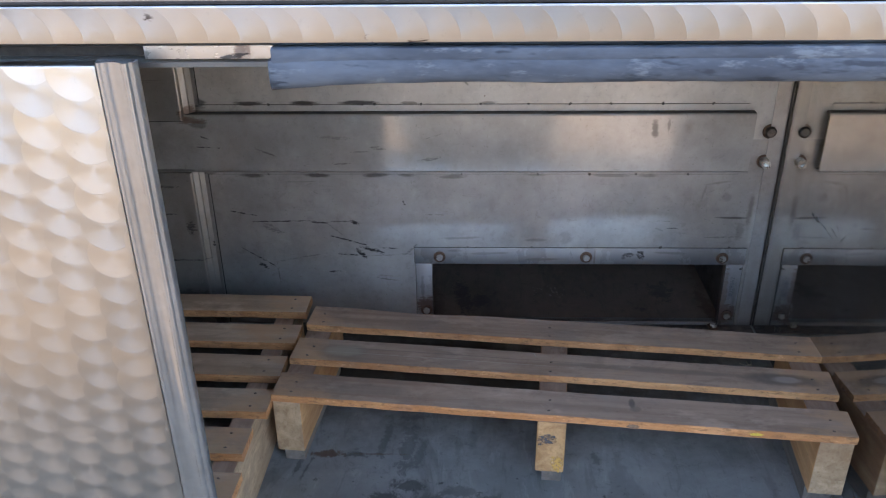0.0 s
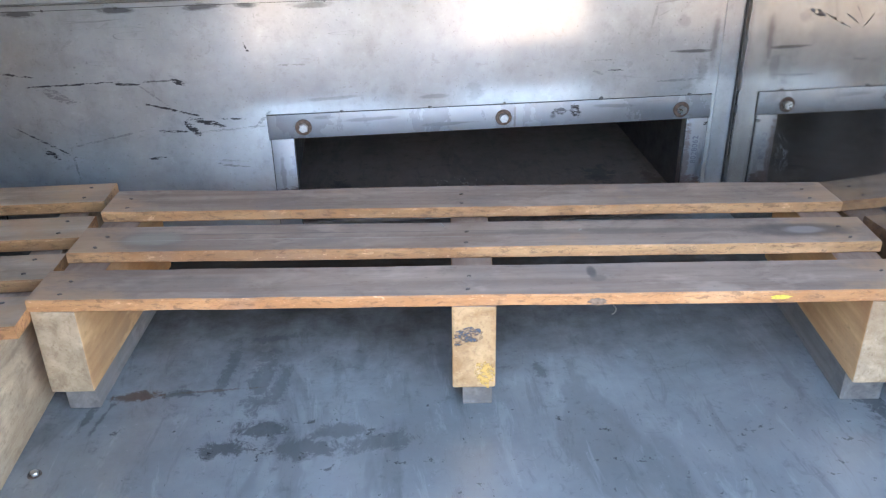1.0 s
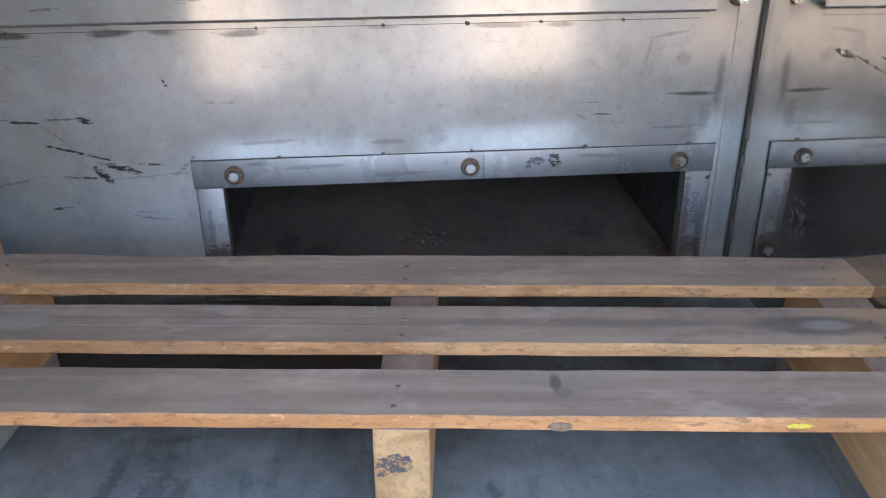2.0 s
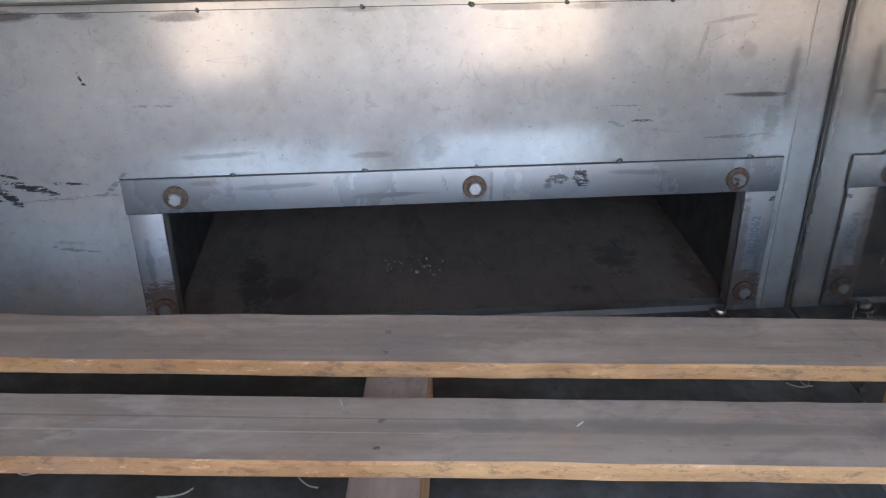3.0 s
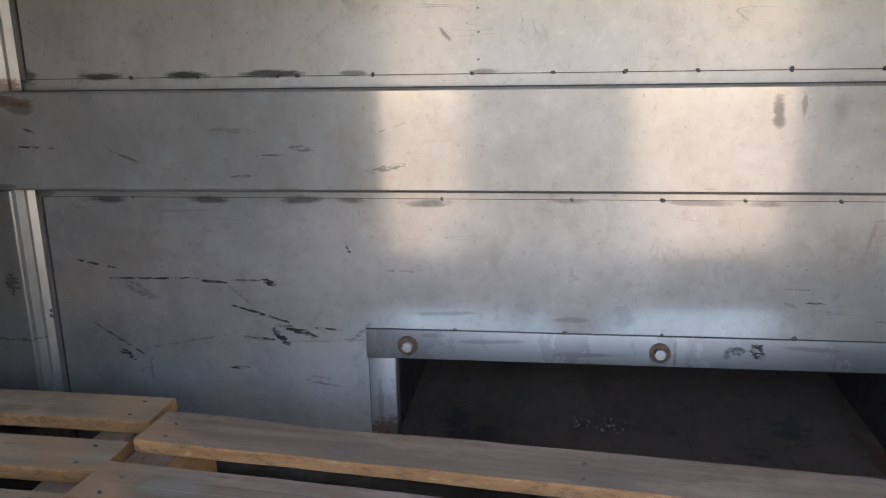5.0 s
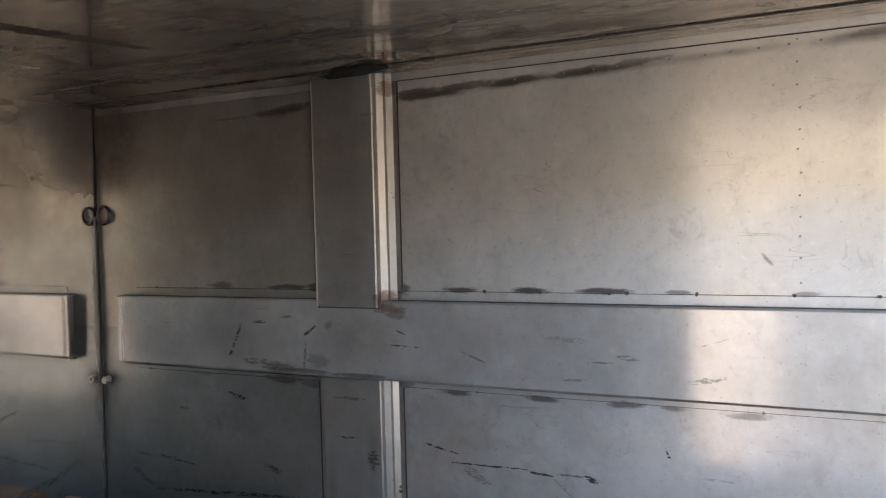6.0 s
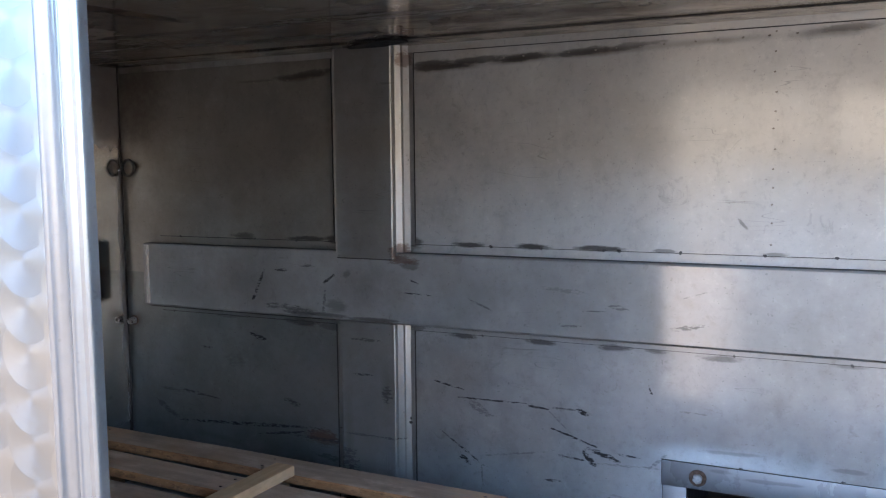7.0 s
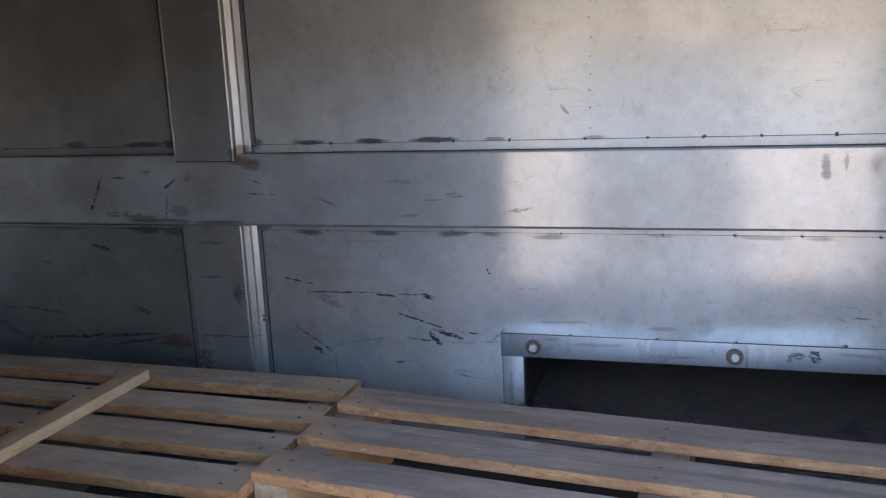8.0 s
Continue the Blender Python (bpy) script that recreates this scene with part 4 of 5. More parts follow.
piece("corner_strip", M_CORNER, 0.612, RIGHT - 0.007, BACK - 0.004, F1, 0.001, TOP - 0.001, parent=wall_back)
for x in (LEFT + 0.0035, RIGHT - 0.0035):
    piece("corner_seam", M_GRIME_SHADE, x - 0.002, x + 0.002, BACK - 0.0075, BACK - 0.0045, 0.002, TOP - 0.002, bevel=0.001, parent=wall_back)
piece("top_flange", M_WALL_TOP, LEFT + 0.01, RIGHT - 0.01, BACK - 0.004, BACK - 0.001, 1.069, TOP - 0.001, parent=wall_back)
SEAMS = [(-0.838, RIGHT - 0.012, 1.0672, 1.0688), (R0 + 0.035, -1.05, 0.6553, 0.6566), (-0.84, R1 - 0.014, 0.6553, 0.6563), (R0 + 0.035, -1.05, 0.4643, 0.4657), (-0.84, R1 - 0.014, 0.4647, 0.4657)]
for x0, x1, z0, z1 in SEAMS:
    piece("seam", M_GRIME_SHADE, x0, x1, BACK - 0.0016, BACK - 0.0004, z0, z1, parent=wall_back)
for x, z0, z1 in ((-1.0465, 0.66, 1.068), (-1.0445, 0.002, 0.464), (-0.8385, 0.66, 1.068), (-0.8415, 0.002, 0.464)):
    piece("seam", M_GRIME_SHADE, x - 0.0011, x + 0.0011, BACK - 0.0024, BACK - 0.0004, z0, z1, parent=wall_back)
piece("seam", M_GRIME_SHADE, -1.018, -0.876, 1.9935, 1.9995, 0.6225, 0.6248, parent=wall_back)
piece("sill_lip", M_RUSTY, HX0 - 0.05, RIGHT - 0.004, BACK - 0.045, BACK - 0.007, 0.0005, 0.004, bevel=0.001, parent=wall_back)

# flat ragged black patch under the ceiling over the upright
bm = bmesh.new()
lump = []
for i in range(48):
    a = 2 * math.pi * i / 48
    q = 1 + 0.30 * noise.noise(Vector((1.7 * math.cos(a), 1.7 * math.sin(a), 3.3))) + 0.16 * noise.noise(Vector((8 * math.cos(a), 8 * math.sin(a), 1.1)))
    px, py = 0.088 * q * math.cos(a), 0.030 * q * math.sin(a)
    lump.append((-0.895 + px, 1.962 + py - 0.35 * px))
sweep(bm, lump, TOP - 0.0065, TOP - 0.0032, axis="z")
part("black_patch", bm, M_BLACK, ceiling, "flat ragged black patch")

# duct behind the hatch
duct = tagged(new("duct"), "dark dusty steel duct behind the hatch", "duct", kind="structure")
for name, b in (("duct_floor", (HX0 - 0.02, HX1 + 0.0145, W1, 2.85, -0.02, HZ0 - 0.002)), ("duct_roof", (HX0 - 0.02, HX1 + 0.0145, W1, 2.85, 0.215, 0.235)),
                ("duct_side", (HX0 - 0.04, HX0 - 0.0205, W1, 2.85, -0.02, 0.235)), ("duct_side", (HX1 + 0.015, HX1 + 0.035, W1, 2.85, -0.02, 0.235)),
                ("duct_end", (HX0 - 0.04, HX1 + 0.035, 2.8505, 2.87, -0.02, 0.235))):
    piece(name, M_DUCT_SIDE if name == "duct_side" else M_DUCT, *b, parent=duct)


def disc(bm, r, y0, y1, n=20, flat=0.0):
    """A short cylinder along y."""
    m = Matrix.Translation((0, (y0 + y1) / 2, 0)) @ Matrix.Rotation(radians(90), 4, "X")
    made = bmesh.ops.create_cone(bm, cap_ends=True, segments=n, radius1=r, radius2=r, depth=abs(y1 - y0), matrix=m)["verts"]
    if flat:
        edges = list({e for v in made for e in v.link_edges})
        bmesh.ops.bevel(bm, geom=edges, offset=flat, segments=1, affect="EDGES")


def bolt_meshes():
    bm = bmesh.new()
    disc(bm, 0.0098, -0.0105, -0.0028, 6, 0.0012)
    hexa = mesh_of("bolt", bm, M_HEX, True)
    bm = bmesh.new()
    disc(bm, 0.0165, -0.003, 0.0, 24, 0.0006)
    washer = mesh_of("washer", bm, M_WASHER, True)
    bm = bmesh.new()
    disc(bm, 0.013, -0.012, -0.002, 18, 0.004)
    dome = mesh_of("bolt", bm, M_DARKNUT, True)
    bm = bmesh.new()
    disc(bm, 0.0125, -0.012, -0.002, 6, 0.0012)
    n = 20
    for r0, r1, y0, y1 in ((0.0065, 0.0105, -0.024, -0.011),):
        rings = [[bm.verts.new((r * math.cos(2 * math.pi * i / n), y, r * math.sin(2 * math.pi * i / n))) for i in range(n)] for r, y in ((r1, y1), (r1, y0), (r0, y0), (r0, y1))]
        for a, b in zip(rings, rings[1:]):
            for i in range(n):
                bm.faces.new((a[i], a[(i + 1) % n], b[(i + 1) % n], b[i]))
    bmesh.ops.recalc_face_normals(bm, faces=bm.faces)
    sleeve = mesh_of("bolt", bm, M_HEX, True)
    return hexa, washer, dome, sleeve


HEXA, WASHER, DOME, SLEEVE = bolt_meshes()


def bolt(x, y, z, mesh=HEXA, size=1.0, turn=0.0, lean=0.0, label=""):
    b = part("bolt", mesh, None, wall_back, label, at=Matrix.LocRotScale((x, y, z), Euler((radians(lean), radians(turn), 0)), (size,) * 3))
    part("washer", WASHER, None, b)
    return b


for i, (x, z, turn) in enumerate(((-0.231, 0.2215, 10), (0.171, 0.2215, 25), (0.541, 0.2195, 5), (-0.270, 0.050, 40), (0.578, 0.036, 15))):
    bolt(x, F0, z, turn=turn)
bolt(0.541, 2.010, 0.004, turn=10, lean=-90)
bolt(0.612, BACK, 0.582, DOME, 1.15, label="sooty domed bolt")
bolt(0.609, BACK, 0.501, SLEEVE, 1.1, label="open threaded sleeve on a nut")
bolt(-1.668, BACK, 0.431, SLEEVE, 0.8)

# ring bolt in the far corner
bm = bmesh.new()
n, mseg = 18, 8
rings = []
for i in range(n):
    a = 2 * math.pi * i / n
    c = Vector((0.020 * math.cos(a), 0, 0.020 * math.sin(a)))
    rings.append([bm.verts.new(c + 0.004 * (math.cos(2 * math.pi * j / mseg) * c.normalized() + math.sin(2 * math.pi * j / mseg) * Vector((0, 1, 0)))) for j in range(mseg)])
for i in range(n):
    for j in range(mseg):
        bm.faces.new((rings[i][j], rings[i][(j + 1) % mseg], rings[(i + 1) % n][(j + 1) % mseg], rings[(i + 1) % n][j]))
bmesh.ops.recalc_face_normals(bm, faces=bm.faces)
part("ring", bm, M_DARKNUT, wall_back, "small dark lashing ring", smooth=True, at=pose(-1.664, BACK - 0.006, 0.829))

# weld tacks along the flanges and the hatch frame
bm = bmesh.new()
bmesh.ops.create_icosphere(bm, subdivisions=2, radius=1.0)
for v in bm.verts:
    v.co *= 1 + 0.25 * noise.noise(v.co * 2.0)
TACK = mesh_of("tack", bm, M_TACK, True)
rng = random.Random(4)


def tack(x, z, y=BACK - 0.003, r=0.0027):
    s = r * rng.uniform(0.75, 1.25)
    part("tack", TACK, None, wall_back, at=Matrix.LocRotScale((x, y, z), Euler((0, rng.uniform(0, 3), 0)), (s * 1.4, s * 0.7, s)))


for x in (-0.153, 0.023, 0.174, 0.371, 0.557):
    tack(x, 0.249, F0 + 0.003, 0.0035)
for x in (-1.50, -1.38, -1.27, -1.15, -0.66, -0.55, -0.42, -0.39, -0.272, -0.121, -0.001, 0.103, 0.206, 0.335, 0.46):
    tack(x, 0.6565)
for x in (-1.53, -1.30, -0.68, -0.55, -0.38, -0.17, 0.03, 0.165, 0.285, 0.42):
    tack(x, 0.4655)
for x, z in ((-0.852, 0.625), (-0.853, 0.265), (-0.853, 0.256), (-0.853, 0.84), (-0.855, 1.06)):
    tack(x, z, BACK - 0.005)

SPOT = TACK.copy()
SPOT.materials[0] = M_SPOT


def spot_weld(x, z, r):
    part("spot_weld", SPOT, None, wall_back, at=Matrix.LocRotScale((x, BACK - 0.0003, z), None, (r * 1.2, r * 0.5, r)))


for i in range(12):
    spot_weld(-0.111 + rng.uniform(-0.002, 0.002), 1.062 - 0.0345 * i - rng.uniform(0, 0.006), 0.0017)
for i in range(19):
    spot_weld(-0.63 + 0.0465 * i + rng.uniform(-0.006, 0.006), 1.0455 + 0.0135 * i / 19, 0.0019)
for i in range(7):
    spot_weld(-1.44 + 0.045 * i + rng.uniform(-0.006, 0.006), 1.026 + rng.uniform(-0.001, 0.001), 0.0018)
# bent open end of the rail
bm = bmesh.new()
sweep(bm, [(R0 - 0.004, 2.014), (R0 + 0.010, 2.0008), (R0 + 0.018, 2.0004), (R0 + 0.018, 2.0016), (R0 + 0.0105, 2.0019), (R0 - 0.003, 2.0153)], 0.484, 0.634, axis="z")
part("rail_end", bm, M_TRIM, wall_back, "bright bent end of the rail")

# number along the hatch frame
txt = bpy.data.curves.new("stamp", "FONT")
txt.body, txt.size, txt.extrude, txt.align_x, txt.align_y = "8028062", 0.017, 0.0002, "CENTER", "CENTER"
txt.space_character = 1.05
txt.materials.append(M_INK)
ob = new("stamped_number", txt)
ob.parent = wall_back
ob.matrix_local = Matrix.Translation((0.580, F0 - 0.0004, 0.129)) @ Matrix.Rotation(radians(90), 4, "X") @ Matrix.Rotation(radians(90), 4, "Z")

# ---- the open side ----
header = new("header")
tagged(header, "engine-turned stainless header over the opening", "header", kind="structure")
bm = bmesh.new()
sweep(bm, [(0.845, 1.108), (0.845, 1.1440), (0.8453, 1.1453), (0.8463, 1.146), (0.95, 1.146), (0.95, 1.104), (0.850, 1.104)], -2.0, 2.0)
part("band", bm, M_TURNED_BAND, header)
piece("lip", M_LIP, -0.497, 2.0, 0.8595, 0.90, 1.0870, 1.1035, bevel=0.0015, parent=header, label="bright lower lip with rusty marks")
# dark piece added for the shade in the gap over the door
piece("gap_cover", M_GRIME_SHADE, -2.0, -0.499, 0.880, 0.90, 1.0865, 1.1035, parent=header, label="dark piece standing for the shade in the gap over the door")
bm = bmesh.new()
sweep(bm, [(0.864, 1.077), (0.862, 1.083), (0.868, 1.086), (0.8795, 1.086), (0.8795, 1.077)], -2.0, 2.0)
part("track", bm, M_TRIM, header, "polished sliding track")
bm = bmesh.new()
box(bm, -2.0, 2.0, 0.8495, 2.9, 1.1465, 1.1505, 0.0015)
tagged(part("roof", bm, M_ROOF, smooth=True), "dull dark grey roof sheet", "roof", kind="structure")

# rubber seal clipped over the lip: a flat clip above, a tube with a thin lower lip below
seal = thing("rubber_seal", pose(0, 0, 0), "grey-blue rubber edge seal hanging from the header", "rubber seal")


def flare(s, a, b):
    f = max(0.0, 1 - (s + 0.360) / 0.16) ** 2
    w = 0.0011 * noise.noise(Vector((s * 9, a * 20, b * 20))) + 0.0006 * noise.noise(Vector((s * 40, a * 60, b * 60)))
    return a - 0.004 * f + w, b + (b - 1.1005) * 0.16 * f + w


bm = bmesh.new()
prof = [(0.8458, 1.0912), (0.8446, 1.0870), (0.8440, 1.0810), (0.8444, 1.0745), (0.8462, 1.0690), (0.8490, 1.0645), (0.8540, 1.0622), (0.864, 1.0628), (0.876, 1.070), (0.876, 1.0912)]
sweep(bm, prof, -0.360, RIGHT + 0.02, steps=70, shift=flare)
part("tube", bm, M_RUBBER, seal, "scuffed rounded lower bead", smooth=True)
bm = bmesh.new()
sweep(bm, [(0.8455, 1.0885), (0.8440, 1.0925), (0.8455, 1.1012), (0.849, 1.1022), (0.8785, 1.1022), (0.8785, 1.0915), (0.850, 1.0915)], -0.356, RIGHT + 0.02, steps=70, shift=flare)
part("clip", bm, M_RUBBER, seal, "flat upper clip", smooth=True)

tagged(piece("sill", M_DULL, LEFT - 0.02, RIGHT + 0.02, 0.815, 0.8395, -0.10, 0.0, bevel=0.003), "steel sill of the opening", "sill", kind="structure")
tagged(piece("jamb", M_TRIM, RIGHT + 0.021, 0.75, 0.845, 0.90, -0.10, 1.075, bevel=0.004), "steel jamb of the opening", "jamb", kind="structure")
# unseen outer shell, added to keep light out of the compartment
bm = bmesh.new()
for b in ((-2.0, 2.0, 0.83, 2.9, -0.8495, -0.101), (0.751, 2.0, 0.86, 2.9, -0.1, 1.076), (-2.0, LEFT - 0.021, 0.90, 2.9, -0.1, 1.076), (LEFT - 0.02, RIGHT + 0.09, 2.88, 2.9, -0.1, 1.076)):
    box(bm, *b)
tagged(part("vehicle_body", bm, M_SHELL), "unseen plain pale outer body of the vehicle, added to keep light out", "vehicle body", kind="structure")

# sliding door, pushed aside
door = thing("sliding_door", pose(-0.509, 0.836, 0.0), "engine-turned stainless sliding door, pushed open", "sliding door")
D = 0.030
bm = bmesh.new()
box(bm, -1.25, -D, -0.008, 0.0135, -0.03, 1.089, 0.003)
part("panel", bm, M_TURNED, door, smooth=True)
# unseen lining, added in white to brighten what the back wall mirrors
bm = bmesh.new()
box(bm, -1.24, -D - 0.012, 0.0145, 0.018, -0.02, 1.07, 0.002)
part("bounce_lining", bm, M_LINING, door, "plain pale inner lining, unseen, added to brighten the wall's reflection", smooth=True)
bm = bmesh.new()
# a bevel beside the panel, a wide shallow hollow, a round bead, and a thin return
hollow = [(-0.0235 + 0.0225 * i / 10, -0.0128 + 0.0042 * math.sin(math.pi * i / 10)) for i in range(11)]
bead = [(0.0026 - 0.0034 * math.cos(radians(a)), -0.0122 - 0.0034 * math.sin(radians(a))) for a in range(10, 171, 20)]
sweep(bm, [(-D + 0.0003, -0.0075), (-0.0262, -0.0126), *hollow, *bead, (0.0072, -0.0105), (0.0105, -0.0098), (0.0122, -0.0075), (0.0125, -0.004), (0.0125, 0.002), (-D + 0.0003, 0.009)], -0.03, 1.093, axis="z")
part("edge_trim", bm, M_TRIM, door, "folded bright steel edge", smooth=True)


# ---- pallets ----
def deck_board(name, length, width, thick, mats, seed, parent, at, wane=0.0, label=""):
    """A sawn board along x with slightly uneven edges: worn broad faces, paler sawn edges."""
    r = random.Random(seed)
    off = Vector((r.uniform(0, 50), r.uniform(0, 50), 0))
    bm = bmesh.new()
    n = 40
    c = 0.0022
    prof = [(-0.5, -1, 0, c), (-0.5, -1, c, 0), (0.5, -1, -c, 0), (0.5, -1, 0, c), (0.5, 0, 0, -c), (0.5, 0, -c, 0), (-0.5, 0, c, 0), (-0.5, 0, 0, -c)]
    rings = []
    for i in range(n + 1):
        s = -length / 2 + length * i / n
        ring = []
        for w, h, dy, dz in prof:
            v = Vector((s, w * width + dy, h * thick + dz))
            jag = 0.0016 * noise.noise(off + Vector((s * 14, w * 9, 0))) + 0.0010 * noise.noise(off + Vector((s * 60, w * 9, 3)))
            if w > 0:
                jag -= wane * max(0.0, noise.noise(off + Vector((s * 3.2, 7, 0)))) ** 1.2
            v.y += jag
            v.z += 0.0010 * noise.noise(off + Vector((s * 4, 1, h * 3)))
            if i in (0, n):
                v.x += 0.0018 * noise.noise(off + Vector((i, w * 60 + h * 20, 5)))
            ring.append(bm.verts.new(v))
        rings.append(ring)
    for a, b in zip(rings, rings[1:]):
        for j in range(8):
            f = bm.faces.new((a[j], b[j], b[(j + 1) % 8], a[(j + 1) % 8]))
            f.material_index = 0 if j in (5, 1) else 1
    for ring in (rings[0], rings[-1]):
        bm.faces.new(ring).material_index = 1
    bmesh.ops.recalc_face_normals(bm, faces=bm.faces)
    return part(name, bm, mats, parent, label, at=at)


def stringer(x0, x1, y0, y1, z0, z1, parent, seed, label="", mats=None):
    """A bearer along y, with rough ends. Its own x runs along it."""
    r = random.Random(seed)
    bm = bmesh.new()
    ln, w, h = y1 - y0, x1 - x0, z1 - z0
    box(bm, -ln / 2, ln / 2, -w / 2, w / 2, -h / 2, h / 2, 0.003)
    for v in bm.verts:
        v.co += 0.0012 * noise.noise_vector(v.co * 23 + Vector((seed, 0, 0)))
    for f in bm.faces:
        f.material_index = 1 if abs(f.normal.x) > 0.8 else 2 if f.normal.z > 0.8 else 0
    return part("stringer", bm, mats or [M_STRINGER, M_ENDGRAIN_PALE, M_DECK], parent, label, at=pose((x0 + x1) / 2, (y0 + y1) / 2, (z0 + z1) / 2, 0, 0, 90))


bm = bmesh.new()
bmesh.ops.create_cone(bm, cap_ends=True, segments=10, radius1=0.0028, radius2=0.0023, depth=0.002)
NAIL = mesh_of("nail", bm, M_NAIL)


def nails(parent, spots, z):
    for x, y in spots:
        part("nail", NAIL, None, parent, at=Matrix.LocRotScale((x, y, z), Euler((0, 0, rng.uniform(-0.4, 0.4))), (1.35, 0.75, 1)))


# the near pallet: three boards on three bearers
T = 0.203
bench = thing("pallet", pose(0.044, 1.551, 0, 0, 0, -5.9), "worn grey wooden pallet of three boards on steel floor", "pallet", "pallets in the compartment")
BOARDS = [(0.136, 0.090, 0.014, M_DECK, 11), (-0.006, 0.089, 0.003, M_DECK_KNOT, 12), (-0.145, 0.087, 0.003, M_DECK_MARKED, 13)]
BL, BT = 1.207, 0.018
for yc, w, wane, m, seed in BOARDS:
    b = deck_board("deck_board", BL, w, BT, [m, M_SAWN], seed, bench, pose(0, yc, T), wane, "grey board with knots" if m is M_DECK_KNOT else "")
    nails(b, [(x + rng.uniform(-0.006, 0.006), sy * w * 0.27) for x in (-0.565, -0.010, 0.560) for sy in (-1.15, 0.35)], 0.0003)
for i, (x0, x1, b0, b1) in enumerate(((-0.603, -0.541, 0.004, 0.012), (-0.031, 0.030, 0.0145, 0.0035), (0.533, 0.600, 0.002, 0.006))):
    stringer(x0, x1, -0.187, 0.190, 0.0505, T - BT - 0.0005, bench, 3 + i, mats=[M_STRINGER, M_ENDGRAIN if i == 1 else M_ENDGRAIN_PALE, M_DECK])
    bm = bmesh.new()
    box(bm, -0.172, 0.172, -(x1 - b1), -(x0 + b0), 0.0, 0.050, 0.002)
    for v in bm.verts:
        v.co += 0.0012 * noise.noise_vector(v.co * 19)
    part("bottom_board", bm, M_BASE, bench, "dark grey bottom board", at=pose(0, 0.012, 0.0005, 0, 0, 90))

# paint marks on the near pallet
def daub(w, h, seed):
    """A thin ragged daub of paint on a face that looks along -y."""
    bm = bmesh.new()
    ring = []
    for i in range(40):
        a = 2 * math.pi * i / 40
        q = 1 + 0.45 * noise.noise(Vector((2.2 * math.cos(a), 2.2 * math.sin(a), seed))) + 0.2 * noise.noise(Vector((9 * math.cos(a), 9 * math.sin(a), seed)))
        ring.append((w * q * math.cos(a), h * q * math.sin(a)))
    sweep(bm, [(x, z) for x, z in ring], -0.0006, 0.0, axis="y")
    return bm


part("paint_mark", daub(0.013, 0.0032, 2), M_YELLOW, bench, "smear of yellow paint", at=pose(0.408, -0.1893, T - 0.008))
part("knot", daub(0.012, 0.0055, 4), M_KNOT, bench, "dark knot in the sawn edge", at=pose(0.165, -0.1893, T - 0.0115))
part("paint_mark", daub(0.021, 0.013, 5), M_NAVY, bench, "smear of dark paint", at=pose(-0.008, -0.1868, 0.138, 0, -12, 0))
part("paint_mark", daub(0.013, 0.020, 7), M_OCHRE, bench, "smear of ochre paint", at=pose(0.015, -0.1868, 0.075))

# the wide pallet beside it
T2 = 0.190
wide = thing("pallet", pose(-0.560, 1.860, 0, 0, 0, -1.8), "worn wooden pallet of seven spaced boards", "pallet", "pallets in the compartment")
W2 = 1.085
for i in range(7):
    yc = -0.042 - 0.1322 * i
    short = (0.0, 0.002, -0.004, -0.003, -0.018, -0.006, -0.012)[i]
    b = deck_board("deck_board", W2, 0.084, 0.020, [M_DECK_BROWN, M_SAWN], 30 + i, wide, pose(-W2 / 2 + short, yc, T2, 0, 0, rng.uniform(-0.4, 0.4)), 0.003)
    nails(b, [(x, sy * 0.022) for x in (-W2 / 2 + 0.04, 0.0, W2 / 2 - 0.04) for sy in (-1, 1)], 0.0003)
for i, (x0, x1) in enumerate(((-W2 + 0.012, -W2 + 0.06), (-W2 / 2 - 0.024, -W2 / 2 + 0.024), (-0.080, -0.030))):
    stringer(x0, x1, -0.89, 0.0, 0.0005, T2 - 0.0205, wide, 60 + i, mats=[M_STRINGER_OLD, M_ENDGRAIN_PALE, M_DECK])

# loose batten on the wide pallet
bm = bmesh.new()
box(bm, -0.30, 0.30, -0.023, 0.023, 0.0, 0.022, 0.002)
for v in bm.verts:
    v.co += 0.001 * noise.noise_vector(v.co * 17)
batten = part("batten", bm, M_STICK, None, at=pose(-1.040, 1.490, T2 + 0.0005, 0, 0, 87.4))
tagged(batten, "loose pale pine batten lying on the pallet", "batten")

# a screw head in the floor beside the wide pallet
screw = thing("screw", pose(-0.575, 1.314, 0.0, 90, 0, 0), "worn screw head in the steel floor", "screw")
part("bolt", HEXA, None, screw, at=Matrix.LocRotScale((0, 0.0075, 0), None, (0.62, 1.0, 0.62)))
part("washer", WASHER, None, screw, at=Matrix.LocRotScale((0, -0.0, 0), None, (0.6, 0.6, 0.6)))

# bits of straw and splinters
M_STRAW = plain("dry_straw", (0.42, 0.36, 0.27), 0.8, 0.0, 0.2, 200.0)


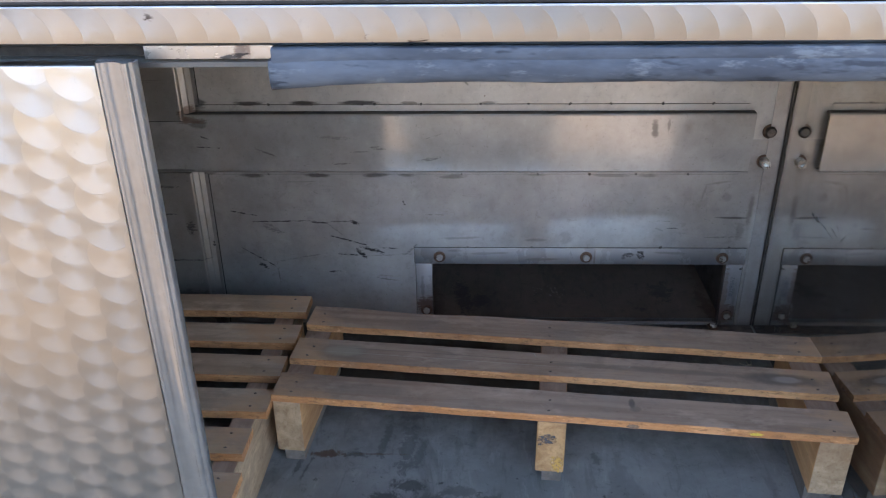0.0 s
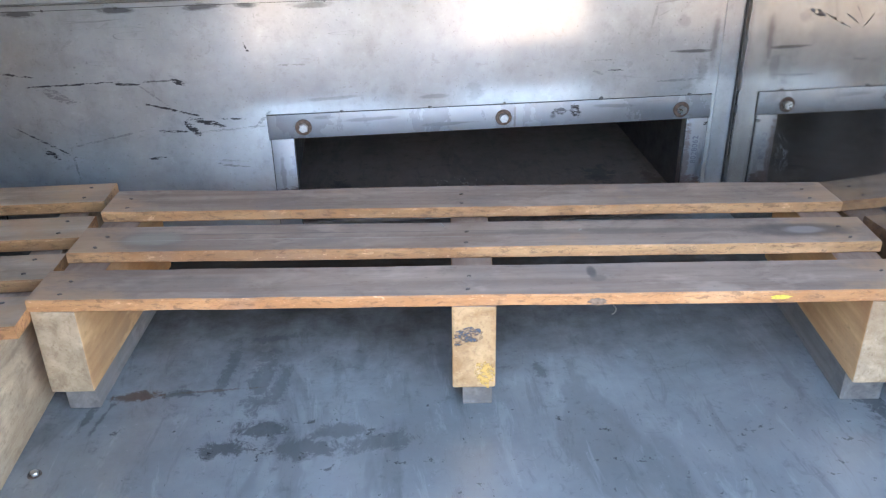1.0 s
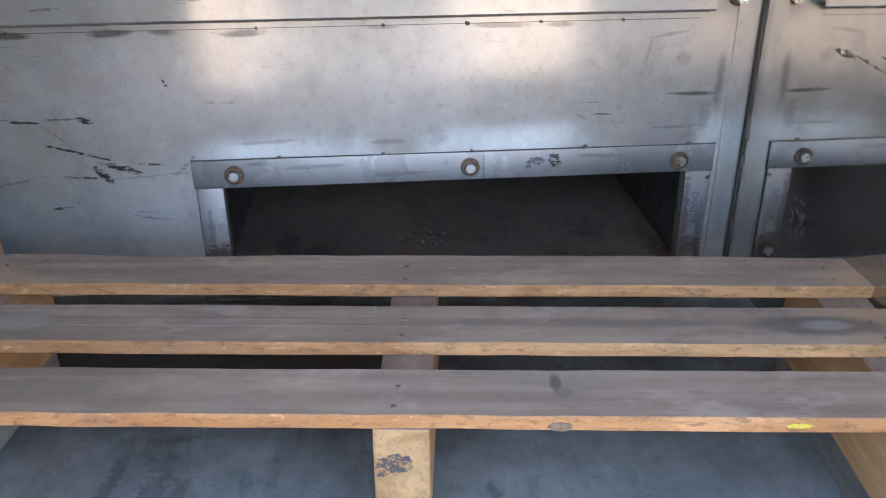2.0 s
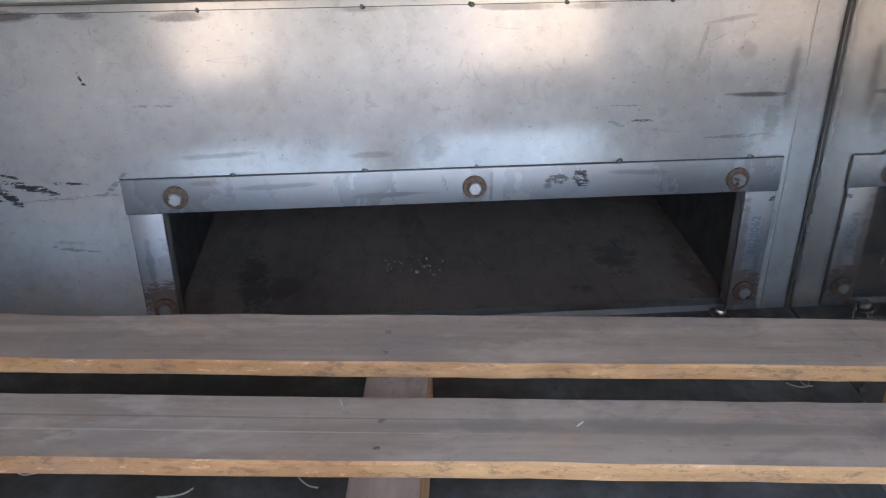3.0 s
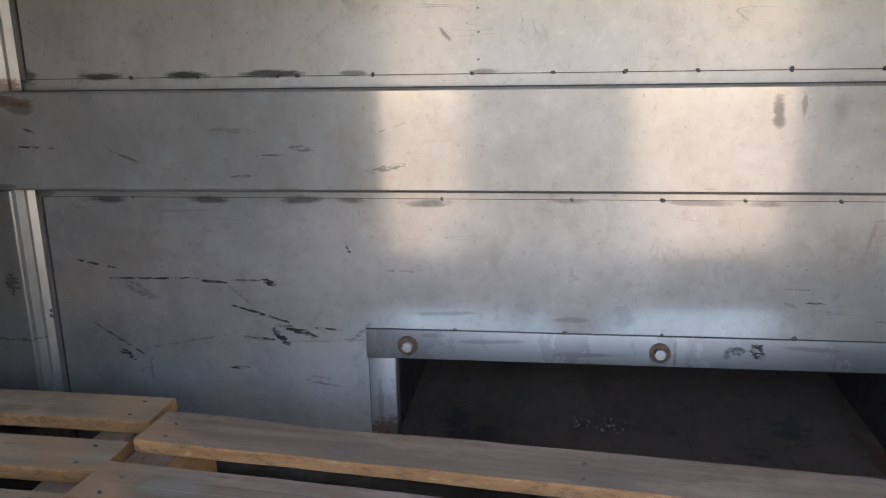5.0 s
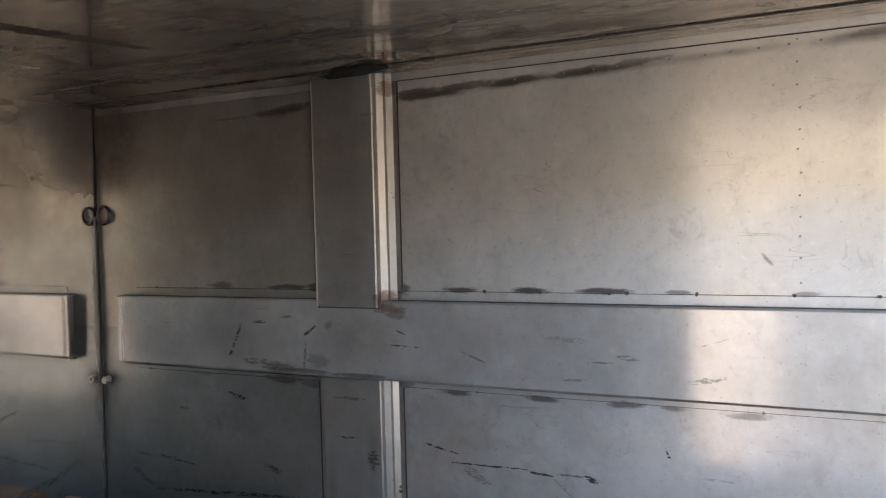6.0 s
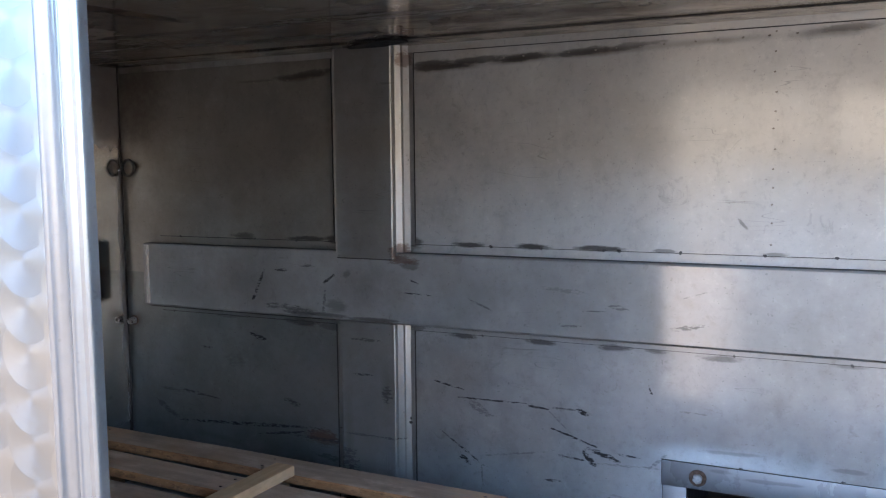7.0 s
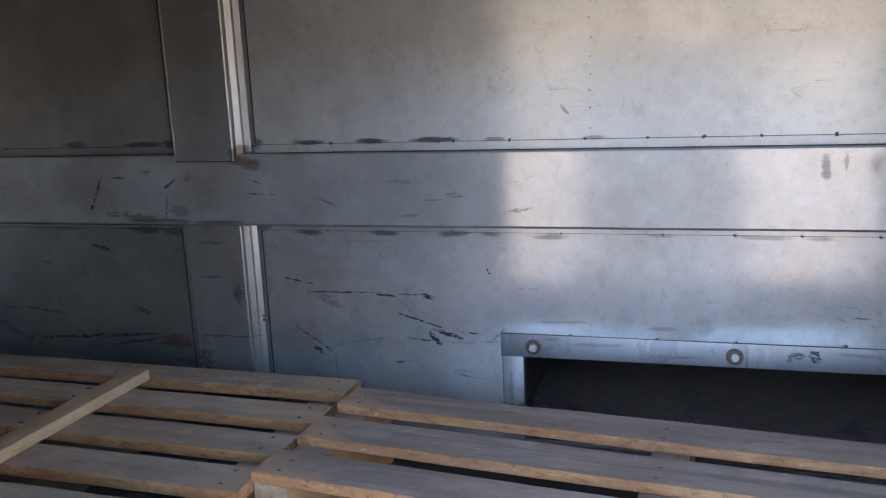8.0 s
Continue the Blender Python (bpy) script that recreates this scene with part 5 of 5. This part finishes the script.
def straw(x, y, z, length, turn, bend, name="straw", label="dry bit of straw lying on the floor", r=0.0011):
    """A thin bent stalk, lying flat."""
    bm = bmesh.new()
    rings = []
    for i in range(9):
        s = i / 8 - 0.5
        c = Vector((length * s, bend * length * (4 * s * s - 1), r + 0.0006 * (1 + math.sin(7 * s + turn))))
        rings.append([bm.verts.new(c + Vector((0, r * math.cos(2 * math.pi * j / 5), r * math.sin(2 * math.pi * j / 5)))) for j in range(5)])
    for a, b in zip(rings, rings[1:]):
        for j in range(5):
            bm.faces.new((a[j], a[(j + 1) % 5], b[(j + 1) % 5], b[j]))
    bm.faces.new(rings[0])
    bm.faces.new(rings[-1])
    bmesh.ops.recalc_face_normals(bm, faces=bm.faces)
    tagged(part(name, bm, M_STRAW, None, smooth=True, at=pose(x, y, z, 0, 0, turn)), label, name, "straw and splinters")


for x, y, length, turn, bend in ((0.586, 1.845, 0.035, 20, 0.5), (0.595, 1.838, 0.02, -60, 0.3), (-0.052, 1.703, 0.03, -40, 0.1), (-0.20, 1.70, 0.04, 15, 0.15), (0.30, 1.62, 0.03, 70, 0.2), (-0.38, 1.75, 0.03, -20, 0.2)):
    straw(x, y, 0.0003, length, turn, bend)
for x, y, length, turn in ((0.002, 1.577, 0.014, 105), (0.209, 1.533, 0.008, 40)):
    straw(x, y, T + 0.0015, length, turn, 0.05, "splinter", "pale splinter on a pallet board", 0.0007)

# crumbs on the duct floor
bm = bmesh.new()
bmesh.ops.create_cube(bm, size=1.0)
for v in bm.verts:
    v.co += 0.3 * noise.noise_vector(v.co * 3)
CHIP = mesh_of("crumb", bm, M_CHIP)
r2 = random.Random(9)
for i in range(34):
    x, y = r2.gauss(0.09, 0.045), r2.gauss(2.195, 0.022)
    s = r2.uniform(0.0008, 0.0028)
    ob = new("crumb", CHIP)
    ob.matrix_world = Matrix.LocRotScale((x, y, HZ0 - 0.002 + s * 0.3), Euler((r2.uniform(0, 1), r2.uniform(0, 1), r2.uniform(0, 6))), (s * r2.uniform(1, 2.2), s, s * 0.6))
    tagged(ob, "pale crumb of wood on the duct floor", "crumb", "crumbs in the duct")
